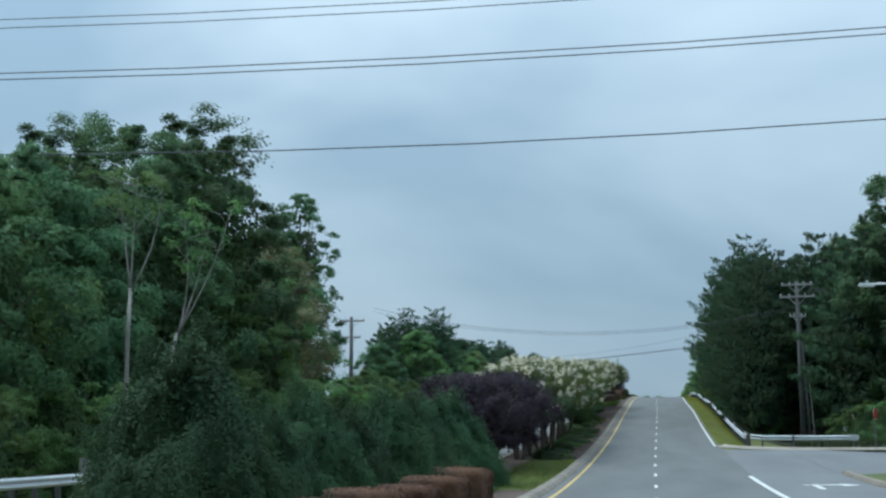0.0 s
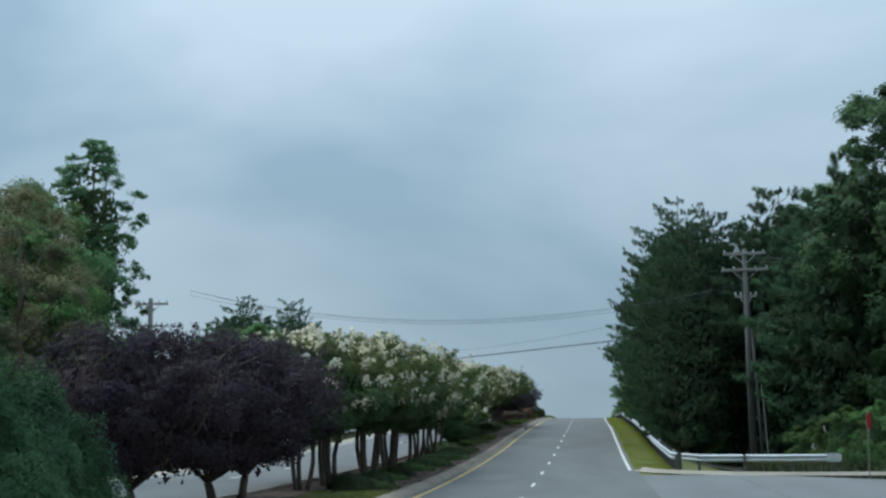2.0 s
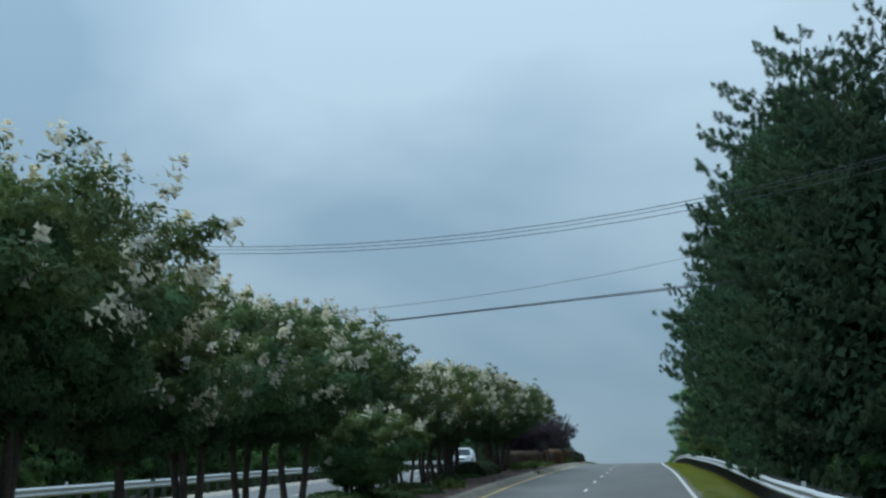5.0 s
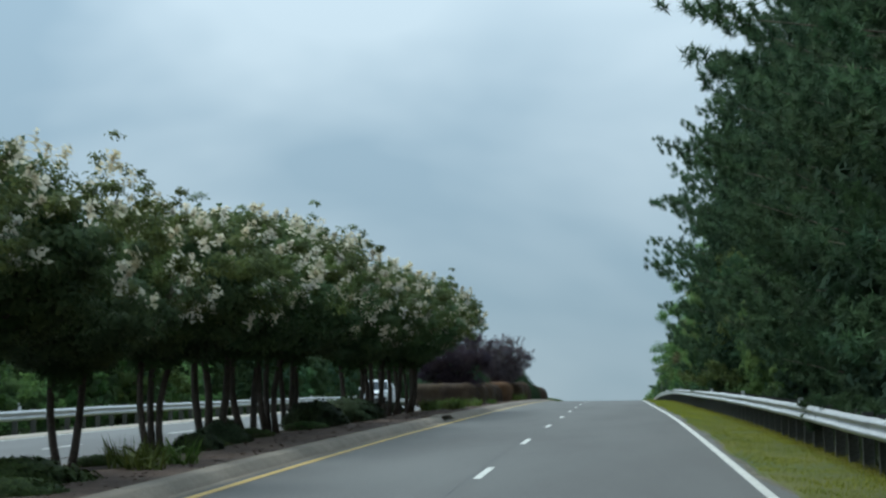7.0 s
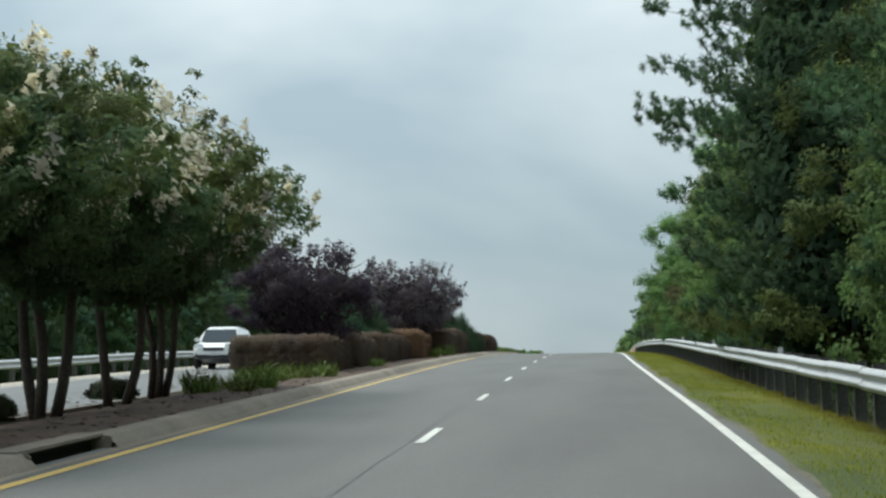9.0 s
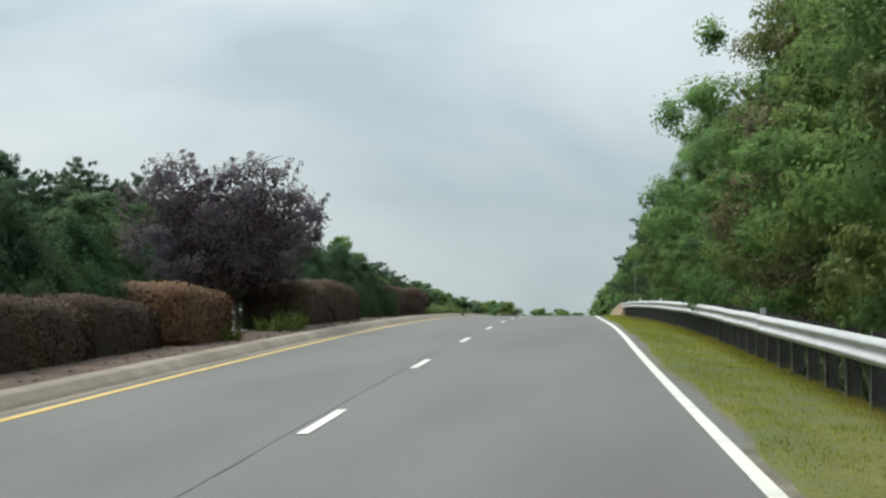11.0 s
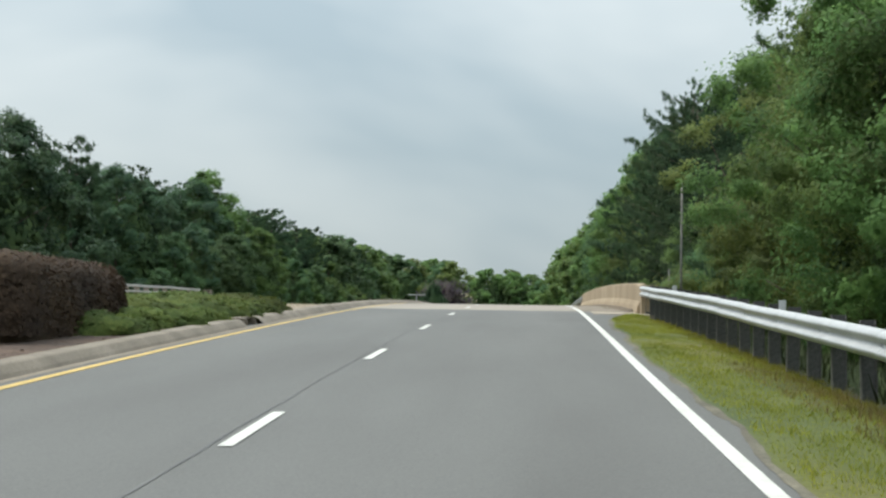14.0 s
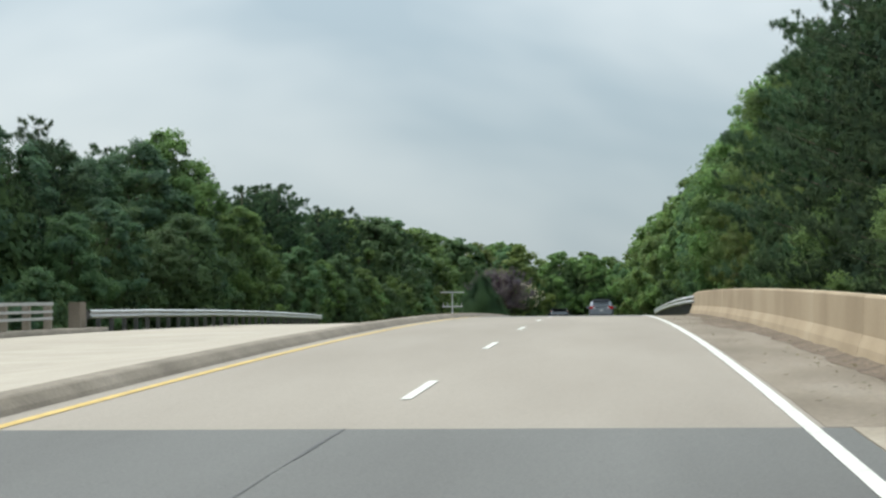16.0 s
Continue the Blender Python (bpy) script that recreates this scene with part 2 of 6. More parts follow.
M_BARK = surface("bark", [(0.3, (0.055, 0.042, 0.03)), (0.7, (0.12, 0.095, 0.07))], 2.0, 14.0, 0.95, 0.8, 0.0, 0.35, (3, 3, 0.6), 0.03)
M_BARK_PALE = surface("pale_bark", [(0.3, (0.148, 0.137, 0.118)), (0.7, (0.266, 0.252, 0.222))], 2.0, 14.0, 0.9, 0.5, 0.0, 0.3, (3, 3, 0.6), 0.02)
M_BARK_MYRTLE = surface("myrtle_bark", [(0.3, (0.042, 0.031, 0.023)), (0.7, (0.084, 0.063, 0.048))], 3.0, 18.0, 0.8, 0.4, 0.0, 0.3, (3, 3, 0.5))
M_PINE = foliage("pine_needles", (0.040, 0.074, 0.038), (0.062, 0.106, 0.052), 0.7, 0.4)
# crown-interior shade put into the colour: the pine needles, only darker
M_SHADE_PINE = foliage("shaded_inner_needles", (0.026, 0.046, 0.026), (0.036, 0.060, 0.033), 0.9, 0.15, 0.05)
M_LEAF = foliage("oak_leaves", (0.098, 0.162, 0.054), (0.142, 0.220, 0.076), 0.55, 0.5)
M_LEAF_DARK = foliage("dark_leaves", (0.070, 0.126, 0.058), (0.108, 0.176, 0.078), 0.55, 0.47)
M_LEAF_YELLOW = foliage("yellowing_leaves", (0.114, 0.158, 0.048), (0.172, 0.218, 0.074), 0.55, 0.48)
M_LEAF_RUST = foliage("rusty_leaves", (0.115, 0.110, 0.060), (0.18, 0.165, 0.095), 0.6, 0.3)
M_MYRTLE = foliage("myrtle_leaves", (0.080, 0.130, 0.062), (0.130, 0.186, 0.084), 0.5, 0.42)
M_MYRTLE_TOP = foliage("myrtle_young_leaves", (0.082, 0.112, 0.038), (0.138, 0.166, 0.060), 0.5, 0.42)
M_FLOWER = foliage("white_blossom", (0.520, 0.478, 0.372), (0.660, 0.612, 0.496), 0.7, 0.35, 0.03)
M_PLUM = foliage("purple_leaves", (0.036, 0.027, 0.037), (0.064, 0.047, 0.062), 0.6, 0.4)
# purple leaves lightened and greyed: haze put into their colour
M_PLUM_HAZED = foliage("hazed_purple_leaves", (0.078, 0.066, 0.076), (0.130, 0.108, 0.122), 0.6, 0.4)
M_LEAF_BLUE = foliage("blue_green_leaves", (0.046, 0.086, 0.048), (0.074, 0.122, 0.064), 0.55, 0.42)
M_CYPRESS = foliage("evergreen_sprays", (0.038, 0.074, 0.036), (0.060, 0.102, 0.048), 0.8, 0.4)
M_HEDGE = foliage("copper_leaves", (0.073, 0.039, 0.024), (0.149, 0.080, 0.048), 0.6, 0.2, 0.06)
M_HEDGE_DULL = foliage("russet_leaves", (0.052, 0.037, 0.027), (0.100, 0.070, 0.049), 0.6, 0.25, 0.08)
M_COVER = foliage("cover_leaves", (0.028, 0.049, 0.016), (0.077, 0.111, 0.033), 0.6, 0.2)
# leaf green toned down, painting the shade inside hardwood and myrtle crowns
M_SHADE = foliage("shaded_inner_leaves", (0.060, 0.095, 0.042), (0.080, 0.122, 0.052), 0.9, 0.35, 0.05)
# purple leaves darkened in colour for the shade within the plum crowns
M_SHADE_PLUM = foliage("shaded_purple_leaves", (0.036, 0.026, 0.033), (0.051, 0.036, 0.046), 0.9, 0.1, 0.05)
M_SHRUB = foliage("shrub_leaves", (0.022, 0.033, 0.015), (0.055, 0.072, 0.033), 0.6, 0.2)
M_JUNIPER = foliage("juniper_sprays", (0.074, 0.105, 0.031), (0.130, 0.155, 0.049), 0.65, 0.4)
M_LILY = foliage("strap_leaves", (0.052, 0.081, 0.016), (0.148, 0.185, 0.044), 0.5, 0.3)
M_STRAW = foliage("dead_grass", (0.112, 0.098, 0.030), (0.180, 0.148, 0.055), 0.7, 0.4)
M_BLADE = foliage("grass_blades", (0.118, 0.132, 0.016), (0.190, 0.184, 0.028), 0.6, 0.5)
M_CORE = plain("shade_core", (0.018, 0.022, 0.012), 0.95)
M_SILVER = plain("silver_paint", (0.222, 0.244, 0.274), 0.3, 0.55, 8.0, 0.04)
M_CARWHITE = plain("white_paint", (0.629, 0.637, 0.629), 0.3, 0.0, 8.0, 0.03)
M_BLACKPAINT = plain("black_paint", (0.02, 0.022, 0.026), 0.25, 0.2, 8.0, 0.05)
M_GLASS = plain("tinted_glass", (0.02, 0.025, 0.03), 0.08, 0.0, 5.0, 0.02)
M_RUBBER = plain("tyre_rubber", (0.02, 0.02, 0.02), 0.9)
M_TRIM = plain("black_plastic", (0.03, 0.03, 0.032), 0.6)
M_RIM = plain("alloy", (0.5, 0.51, 0.52), 0.35, 0.8)
M_RED = plain("tail_lamp_red", (0.42, 0.015, 0.015), 0.2)
M_LAMPGLASS = plain("headlamp_glass", (0.6, 0.62, 0.63), 0.12)
M_PLATE = plain("plate_white", (0.518, 0.518, 0.518), 0.5)
M_SIGNRED = plain("sign_red", (0.311, 0.015, 0.018), 0.4)
M_SIGNWHITE = plain("sign_white", (0.555, 0.555, 0.548), 0.4)
M_INSULATOR = plain("porcelain", (0.459, 0.466, 0.459), 0.25)


# ---- mesh helpers ----
def obj_from(name, verts, faces, mat, parent=None, label="", smooth=False):
    me = bpy.data.meshes.new(name)
    me.from_pydata([tuple(v) for v in verts], [], [tuple(f) for f in faces])
    me.materials.append(mat)
    if smooth:
        me.polygons.foreach_set("use_smooth", [True] * len(me.polygons))
    me.update()
    ob = new(name, me)
    if parent is not None:
        ob.parent = parent
    if label:
        tagged(ob, label)
    return ob


def part(name, bm, mat, parent, label="", smooth=False):
    """One bmesh as one mesh object under a thing or a part."""
    me = bpy.data.meshes.new(name)
    bm.to_mesh(me)
    bm.free()
    me.materials.append(mat)
    if smooth:
        me.polygons.foreach_set("use_smooth", [True] * len(me.polygons))
    ob = new(name, me)
    if parent is not None:
        ob.parent = parent
    if label:
        tagged(ob, label)
    return ob


def share(name, mesh, parent, m):
    """One more object on a mesh that others use."""
    ob = new(name, mesh)
    ob.parent = parent
    ob.matrix_local = m
    return ob


def thing(name, m, label, category, group="", kind=""):
    ob = new(name)
    ob.empty_display_size = 0.2
    ob.matrix_world = m
    return tagged(ob, label, category, group, kind)


def add_box(bm, x0, x1, y0, y1, z0, z1, bevel=0.0):
    r = bmesh.ops.create_cube(bm, size=1.0)
    vs = r["verts"]
    bmesh.ops.scale(bm, vec=(x1 - x0, y1 - y0, z1 - z0), verts=vs)
    bmesh.ops.translate(bm, vec=((x0 + x1) / 2, (y0 + y1) / 2, (z0 + z1) / 2), verts=vs)
    if bevel:
        es = list({e for v in vs for e in v.link_edges})
        bmesh.ops.bevel(bm, geom=es, offset=bevel, segments=2, affect="EDGES")
    return bm


def box_bm(*a, **k):
    return add_box(bmesh.new(), *a, **k)


def tube(path, radii, sides=7):
    """Vertices and faces of a tapered tube along a path of points."""
    verts, faces = [], []
    path = [Vector(p) for p in path]
    for i, p in enumerate(path):
        d = (path[min(i + 1, len(path) - 1)] - path[max(i - 1, 0)]).normalized()
        side = d.cross(Vector((0.31, 0.95, 0.1)) if abs(d.z) > 0.5 else Vector((0, 0, 1))).normalized()
        up = side.cross(d)
        for k in range(sides):
            a = 2 * math.pi * k / sides
            verts.append(p + (side * math.cos(a) + up * math.sin(a)) * radii[i])
    for i in range(len(path) - 1):
        for k in range(sides):
            k2 = (k + 1) % sides
            faces.append((i * sides + k, i * sides + k2, (i + 1) * sides + k2, (i + 1) * sides + k))
    n = len(verts)
    faces.append(tuple(range(sides))[::-1])
    faces.append(tuple(range(n - sides, n)))
    return verts, faces


def merge(lists):
    verts, faces = [], []
    for v, f in lists:
        b = len(verts)
        verts += list(v)
        faces += [tuple(i + b for i in q) for q in f]
    return verts, faces


def cards(centres, length, width, rng, up=0.3, direction=None, dir_mix=0.0, outward=None):
    """Small pointed leaves or sprays round given points: vertices, faces and soft normals that follow the crown's form."""
    c = np.asarray(centres, float)
    n = len(c)
    a = rng.normal(size=(n, 3))
    if direction is not None:
        a = a / np.linalg.norm(a, axis=1, keepdims=True) * (1 - dir_mix) + direction * dir_mix
    nrm = rng.normal(size=(n, 3)) * 0.42 + np.array([0, 0, up * 0.3])
    nrm = nrm + (outward if outward is not None else rng.normal(size=(n, 3)))
    nrm /= np.linalg.norm(nrm, axis=1, keepdims=True) + 1e-9
    a = a - (a * nrm).sum(1, keepdims=True) * nrm
    a /= np.linalg.norm(a, axis=1, keepdims=True) + 1e-9
    b = np.cross(nrm, a)
    soft = nrm if outward is None else nrm * 0.5 + outward
    soft = soft / (np.linalg.norm(soft, axis=1, keepdims=True) + 1e-9)
    ln = (length * rng.uniform(0.6, 1.3, n))[:, None]
    wd = (width * rng.uniform(0.6, 1.3, n))[:, None]
    v = np.stack([c - a * ln / 2 - b * wd / 2, c - a * ln / 2 + b * wd / 2, c + a * ln / 2 + b * wd * 0.1], 1).reshape(-1, 3)
    f = np.arange(3 * n).reshape(-1, 3)[:, ::-1]  # wound so that each leaf's face looks out of the crown
    return v, f, np.repeat(soft, 3, 0)


def cards_obj(name, vf, mat, parent, label=""):
    v, f, nn = vf
    me = bpy.data.meshes.new(name)
    me.vertices.add(len(v))
    me.vertices.foreach_set("co", np.asarray(v, np.float32).ravel())
    me.loops.add(len(f) * 3)
    me.loops.foreach_set("vertex_index", np.ascontiguousarray(f, np.int32).ravel())
    me.polygons.add(len(f))
    me.polygons.foreach_set("loop_start", np.arange(0, len(f) * 3, 3, dtype=np.int32))
    me.polygons.foreach_set("use_smooth", np.ones(len(f), dtype=bool))
    me.materials.append(mat)
    me.update(calc_edges=True)
    me.normals_split_custom_set_from_vertices(np.asarray(nn, np.float32))
    ob = new(name, me)
    if parent is not None:
        ob.parent = parent
    if label:
        tagged(ob, label)
    return ob


def needle_cards(base, along, length, width, rng, soft):
    """Needles that spring from given points along given directions; soft is the way out of the crown."""
    n = len(base)
    d = along / (np.linalg.norm(along, axis=1, keepdims=True) + 1e-9)
    b = np.cross(d, rng.normal(size=(n, 3)))
    b /= np.linalg.norm(b, axis=1, keepdims=True) + 1e-9
    g = np.cross(b, d)
    b = np.where(((g * soft).sum(1) > 0)[:, None], -b, b)
    ln = (length * rng.uniform(0.7, 1.2, n))[:, None]
    wd = width * rng.uniform(0.7, 1.3, n)[:, None]
    v = np.stack([base + b * wd / 2, base - b * wd / 2, base + d * ln], 1)
    v[:, :2] += (d * ln * 0.12)[:, None]
    f = np.arange(3 * n).reshape(-1, 3)
    s = soft / (np.linalg.norm(soft, axis=1, keepdims=True) + 1e-9)
    return v.reshape(-1, 3), f, np.repeat(s, 3, 0)


def inner_cards(rng, rings, n, size):
    """Leaves of the crown's inside, spread through a body of rings (x, y, z, radius)."""
    rr = np.array(rings)
    w = rr[:, 3] ** 1.5 + 0.05
    z = np.interp(rng.uniform(size=n), np.cumsum(w) / w.sum(), rr[:, 2]) + rng.normal(size=n) * 0.2
    a = rng.uniform(0, 2 * math.pi, n)
    r = np.interp(z, rr[:, 2], rr[:, 3]) * rng.uniform(0.25, 1, n) ** 0.5
    d = np.stack([np.cos(a), np.sin(a), np.full(n, 0.35)], 1)
    c = np.stack([np.interp(z, rr[:, 2], rr[:, 0]) + r * np.cos(a), np.interp(z, rr[:, 2], rr[:, 1]) + r * np.sin(a), z], 1)
    return cards(c, size, size * 0.9, rng, 0.3, outward=d / np.linalg.norm(d, axis=1, keepdims=True))


def strip(name, s0, s1, cols, mat, label, category, step=4.0, thick=0.0, kind="structure", smooth=True):
    """A ribbon along the road; cols are (o, z) pairs or a function of s that gives them."""
    n = max(1, int(round((s1 - s0) / step)))
    verts, faces = [], []
    rows = []
    for i in range(n + 1):
        s = s0 + (s1 - s0) * i / n
        cc = cols(s) if callable(cols) else cols
        rows.append(len(verts))
        verts += [on(s, o, z) for o, z in cc]
        k = len(cc)
    for i in range(n):
        for j in range(k - 1):
            a, b = rows[i] + j, rows[i + 1] + j
            faces.append((a, a + 1, b + 1, b))
    if thick:
        base = len(verts)
        verts += [v - Vector((0, 0, thick)) for v in list(verts)]
        for i in range(n):
            for j in range(k - 1):
                a, b = base + rows[i] + j, base + rows[i + 1] + j
                faces.append((a, b, b + 1, a + 1))
            for j, sgn in ((0, 1), (k - 1, -1)):
                a, b = rows[i] + j, rows[i + 1] + j
                q = (a, b, b + base, a + base)
                faces.append(q if sgn > 0 else q[::-1])
        for r, rev in ((rows[0], False), (rows[-1], True)):
            for j in range(k - 1):
                q = (r + j, r + j + base, r + j + 1 + base, r + j + 1)
                faces.append(q[::-1] if rev else q)
    ob = obj_from(name, verts, faces, mat, smooth=smooth and not thick)
    return tagged(ob, label, category, kind=kind)


# ---- the large structure ----
BRIDGE0, BRIDGE1 = 350.6, 408.0


def opp(s):
    """How far the opposite carriageway lies above ours."""
    return float(np.interp(s, [60, 110, 150, 180, 205, 260, 350, 450, 520], [0.1, 0.15, -0.05, -0.22, -0.22, -0.22, -0.3, -0.3, -0.2]))


def valley(s):
    """1 under the bridge, 0 away from it."""
    return float(np.interp(s, [343, 356, 402, 420], [0, 1, 1, 0]))


def ground_cols(s):
    v, w = valley(s), opp(s)
    near = float(np.interp(s, [118, 150], [0, 1]))
    cols = [(-600, -4), (-180, -3.0), (-60, -1.5 + w - 3 * v), (-30, -0.9 + w - 5 * v), (-22, -0.6 + w - 6 * v), (-17.5, -0.12 + w - 6 * v),
            (-15.4, -0.07 + w - 6 * v), (-11, -0.14 + w - 6 * v), (-7.6, -0.10 + w - 6 * v), (-4.2, -0.12 - 6 * v), (-3.0, -0.16 - 6 * v), (3.5, -0.16 - 6 * v), (4.15, -0.03 - 6 * v),
            (5.2, -0.05 - 6 * v), (6.6, -0.10 - 0.15 * near - 6 * v), (9.0, -0.12 - 0.8 * near - 5 * v), (14, -0.15 - 1.3 * near - 4 * v),
            (30, -0.3 - 1.5 * near - 3 * v), (70, -2.2), (180, -3), (600, -4)]
    return cols


strip("ground", -290, 1450, ground_cols, M_GRASS, "yellow-green mown verge grass beside the parkway", "ground", 3.0)
strip("carriageway_road", -290, BRIDGE0, [(-3.62, 0.0), (0, 0.0), (3.95, 0.0)], M_ASPHALT, "smooth grey asphalt carriageway of the parkway", "road", 3.0)
strip("turn_lane_road", -290, 93, [(3.955, 0.0), (7.6, 0.0)], M_ASPHALT_OLD, "worn grey asphalt turn lane before the junction", "road", 3.0)


def side_street():
    """The side street: wide rounded mouth, narrowing to two lanes that run off between the woods."""
    rows = []
    for o in [7.606, 9, 10.5, 12, 14, 16, 18.5, 21, 24, 27, 30, 36, 45, 55, 70, 95, 120, 150]:
        u = min(1.0, max(0.0, (o - 9) / 15))
        cut = (1 - (1 - u) ** 2.2)
        z = float(np.interp(o, [7.6, 14, 30, 70, 150], [0.004, -0.05, -0.2, -2.05, -2.65]))
        rows.append([on(90.6 + 8.0 * cut, o, z - 0.2), on(92 + 8.0 * cut, o, z), on(106.5, o, z + 0.05 * u), on(121 - 8.0 * cut, o, z), on(122.4 - 8.0 * cut, o, z - 0.2)])
    verts = [p for r in rows for p in r]
    faces = [(5 * i + k, 5 * i + 5 + k, 5 * i + 6 + k, 5 * i + 1 + k) for i in range(len(rows) - 1) for k in range(4)]
    ob = obj_from("side_street_road", verts, [f[::-1] for f in faces], M_ASPHALT_OLD, smooth=True)
    tagged(ob, "worn asphalt side street meeting the parkway", "road", kind="structure")
    strip("junction_mouth_road", 92, 121, [(3.955, 0.004), (7.6, 0.004)], M_ASPHALT_OLD, "worn asphalt mouth of the side street", "road", 3.0)


side_street()


def fringe(s):
    """Where the verge grass creeps over the asphalt, uneven along the road."""
    edge = float(np.interp(s, [126, 300, 334, 340, 346.4], [3.84, 3.86, 3.98, 4.28, 4.82]))
    wave = 0.05 * math.sin(s * 0.31) + 0.03 * math.sin(s * 0.9 + 1) + 0.05 * noise.noise(Vector((s * 0.8, 0.5, 0.2))) + 0.02 * noise.noise(Vector((s * 3.7, 0.5, 0.2)))
    return [(edge + wave, 0.0056), (edge + wave + 0.10, 0.016), (edge + 0.4, 0.012), (edge + 0.75, -0.06)]


strip("verge_soil_trim", 127, 346.1, lambda s: [(fringe(s)[0][0] - 0.07 + 0.10 * noise.noise(Vector((s * 0.5, 7.7, 0))) + 0.04 * noise.noise(Vector((s * 2.9, 3.3, 0))), 0.0042), (fringe(s)[0][0] + 0.09, 0.0052)], M_EDGE, "grey-brown grit and dead grass along the asphalt edge", "soil", 0.25)
strip("verge_fringe_ground", 127, 346.2, fringe, M_GRASS, "ragged grass edge creeping over the asphalt", "grass verge", 0.14)
# runs out to the guardrail so its painted shade fills the ground behind it
strip("wood_floor_ground", 121, 700, lambda s: [(o, float(np.interp(o, [q[0] for q in ground_cols(s)], [q[1] for q in ground_cols(s)])) + 0.03) for o in (float(np.interp(s, [121, 142, 153], [13.0, 11.5, 5.80])), float(np.interp(s, [121, 142, 153], [13.4, 11.9, 6.6])), max(9.0, float(np.interp(s, [121, 142, 153], [13.6, 12.1, 6.8]))), 14, 30, 44)], M_FOREST_SHADE, "leaf-strewn floor of the roadside wood, darkened for shade", "forest floor", 3.0)
strip("far_wood_floor_ground", 40, 652, lambda s: [(o, float(np.interp(o, [q[0] for q in ground_cols(s)], [q[1] for q in ground_cols(s)])) + 0.03) for o in (-46, -30, -22, -19.6)], M_FOREST_SHADE, "leaf-strewn floor of the wood beyond the oncoming road, darkened for shade", "forest floor", 3.0)

strip("bridge_deck", BRIDGE0, BRIDGE1, [(-3.62, 0.0), (3.75, 0.0)], M_DECK, "pale concrete bridge deck carrying two lanes", "bridge deck", 3.0, thick=0.6)
strip("bridge_shoulder", BRIDGE0, BRIDGE1, [(3.754, 0.002), (5.4, 0.01)], M_SHOULDER, "dirt-stained concrete shoulder along the bridge parapet", "pavement", 3.0, thick=0.6)
strip("approach_slab_pavement", 346.4, BRIDGE0 - 0.02, lambda s: [(3.96, 0.004), (4.9, 0.006), (6.1, -0.03)], M_APRON, "tan dirt-washed concrete slab before the parapet", "pavement", 1.0, thick=0.5)
strip("paved_shoulder_road", 300, 346.36, lambda s: [(3.88, -0.005), (float(np.interp(s, [300, 334, 340, 346.4], [4.0, 4.14, 4.45, 5.0])) + 0.03 * math.sin(s * 1.9) + 0.02 * math.sin(s * 4.3), -0.01)], M_ASPHALT, "grey asphalt shoulder widening towards the bridge", "road", 0.7)
strip("carriageway_beyond_road", BRIDGE1, 1400, [(-3.62, 0.0), (3.95, 0.0)], M_ASPHALT, "grey asphalt carriageway beyond the bridge", "road", 4.0)
strip("opposite_road", -290, 352, lambda s: [(-14.95, opp(s)), (-11, 0.04 + opp(s)), (-7.75, opp(s))], M_ASPHALT_OLD, "worn pale asphalt carriageway of oncoming traffic", "road", 3.0)
strip("opposite_bridge_deck", 352, 414, lambda s: [(-15.6, opp(s) - 0.05), (-7.2, opp(s) + 0.1)], M_PALE, "bleached concrete deck of the oncoming bridge", "bridge deck", 3.0, thick=0.6)
strip("opposite_beyond_road", 414, 1400, lambda s: [(-14.95, opp(s)), (-7.75, opp(s))], M_PALE, "pale pavement of the oncoming carriageway beyond the bridge", "road", 4.0)
strip("gutter_trim", 20, 352, lambda s: [(-15.9, opp(s) + 0.02), (-14.954, opp(s) + 0.012)], M_PALE, "pale concrete gutter along the oncoming carriageway", "gutter", 3.0)
strip("median_bridge_slab", 340, 470, lambda s: [(-7.75 + 0.6, opp(s) + 0.115), (-3.8, 0.14)], M_PALE, "bleached concrete median slab between the two bridges", "pavement", 3.0, thick=0.3)
strip("median_bed_ground", -290, 340, lambda s: [(-7.74, opp(s) + 0.03), (-6.6, 0.1 + opp(s) * 0.5), (-5.2, 0.12), (-3.85, 0.11)], M_MULCH, "brown pine-straw mulch bed of the planted median", "planting bed", 2.0)
strip("median_grass_ground", 68, 103, lambda s: [(-6.3, 0.125), (-5.2, 0.14), (-3.85, 0.13)], M_LAWN, "bright green grass on the median nose", "lawn", 2.0)

strip("bare_soil_ground", 339.2, 346.2, lambda s: [(-6.9 + 0.12 * math.sin(s * 2.1), 0.145), (-6.0, 0.165 + 0.02 * math.sin(s * 3.1)), (-4.9, 0.175 + 0.02 * math.sin(s * 4.3)), (-3.86, 0.158)], M_SOIL, "bare tan soil at the end of the planting bed", "soil", 0.4)

strip("kerb_dirt_trim", 128, 346, lambda s: [(-3.46, 0.0048), (-3.33 + 0.035 * noise.noise(Vector((s * 0.35, 2.1, 0))) + 0.02 * noise.noise(Vector((s * 1.9, 0.3, 0))), 0.0046)], M_SHOULDER, "brown silt washed along the kerb foot", "silt", 0.8)
strip("parapet_silt_trim", 350.8, 409, lambda s: [(4.98 - 0.55 * math.exp(-((s - 384) / 7) ** 2) + 0.16 * noise.noise(Vector((s * 0.45, 5.5, 0))) + 0.07 * noise.noise(Vector((s * 1.7, 1.5, 0))), 0.0125), (5.14, 0.03 + 0.03 * noise.noise(Vector((s * 0.8, 0.1, 3))) ), (5.30, 0.075 + 0.03 * noise.noise(Vector((s * 1.1, 0.7, 9))))], M_DIRT, "dark leaf silt drifted along the parapet's foot", "silt", 0.4)


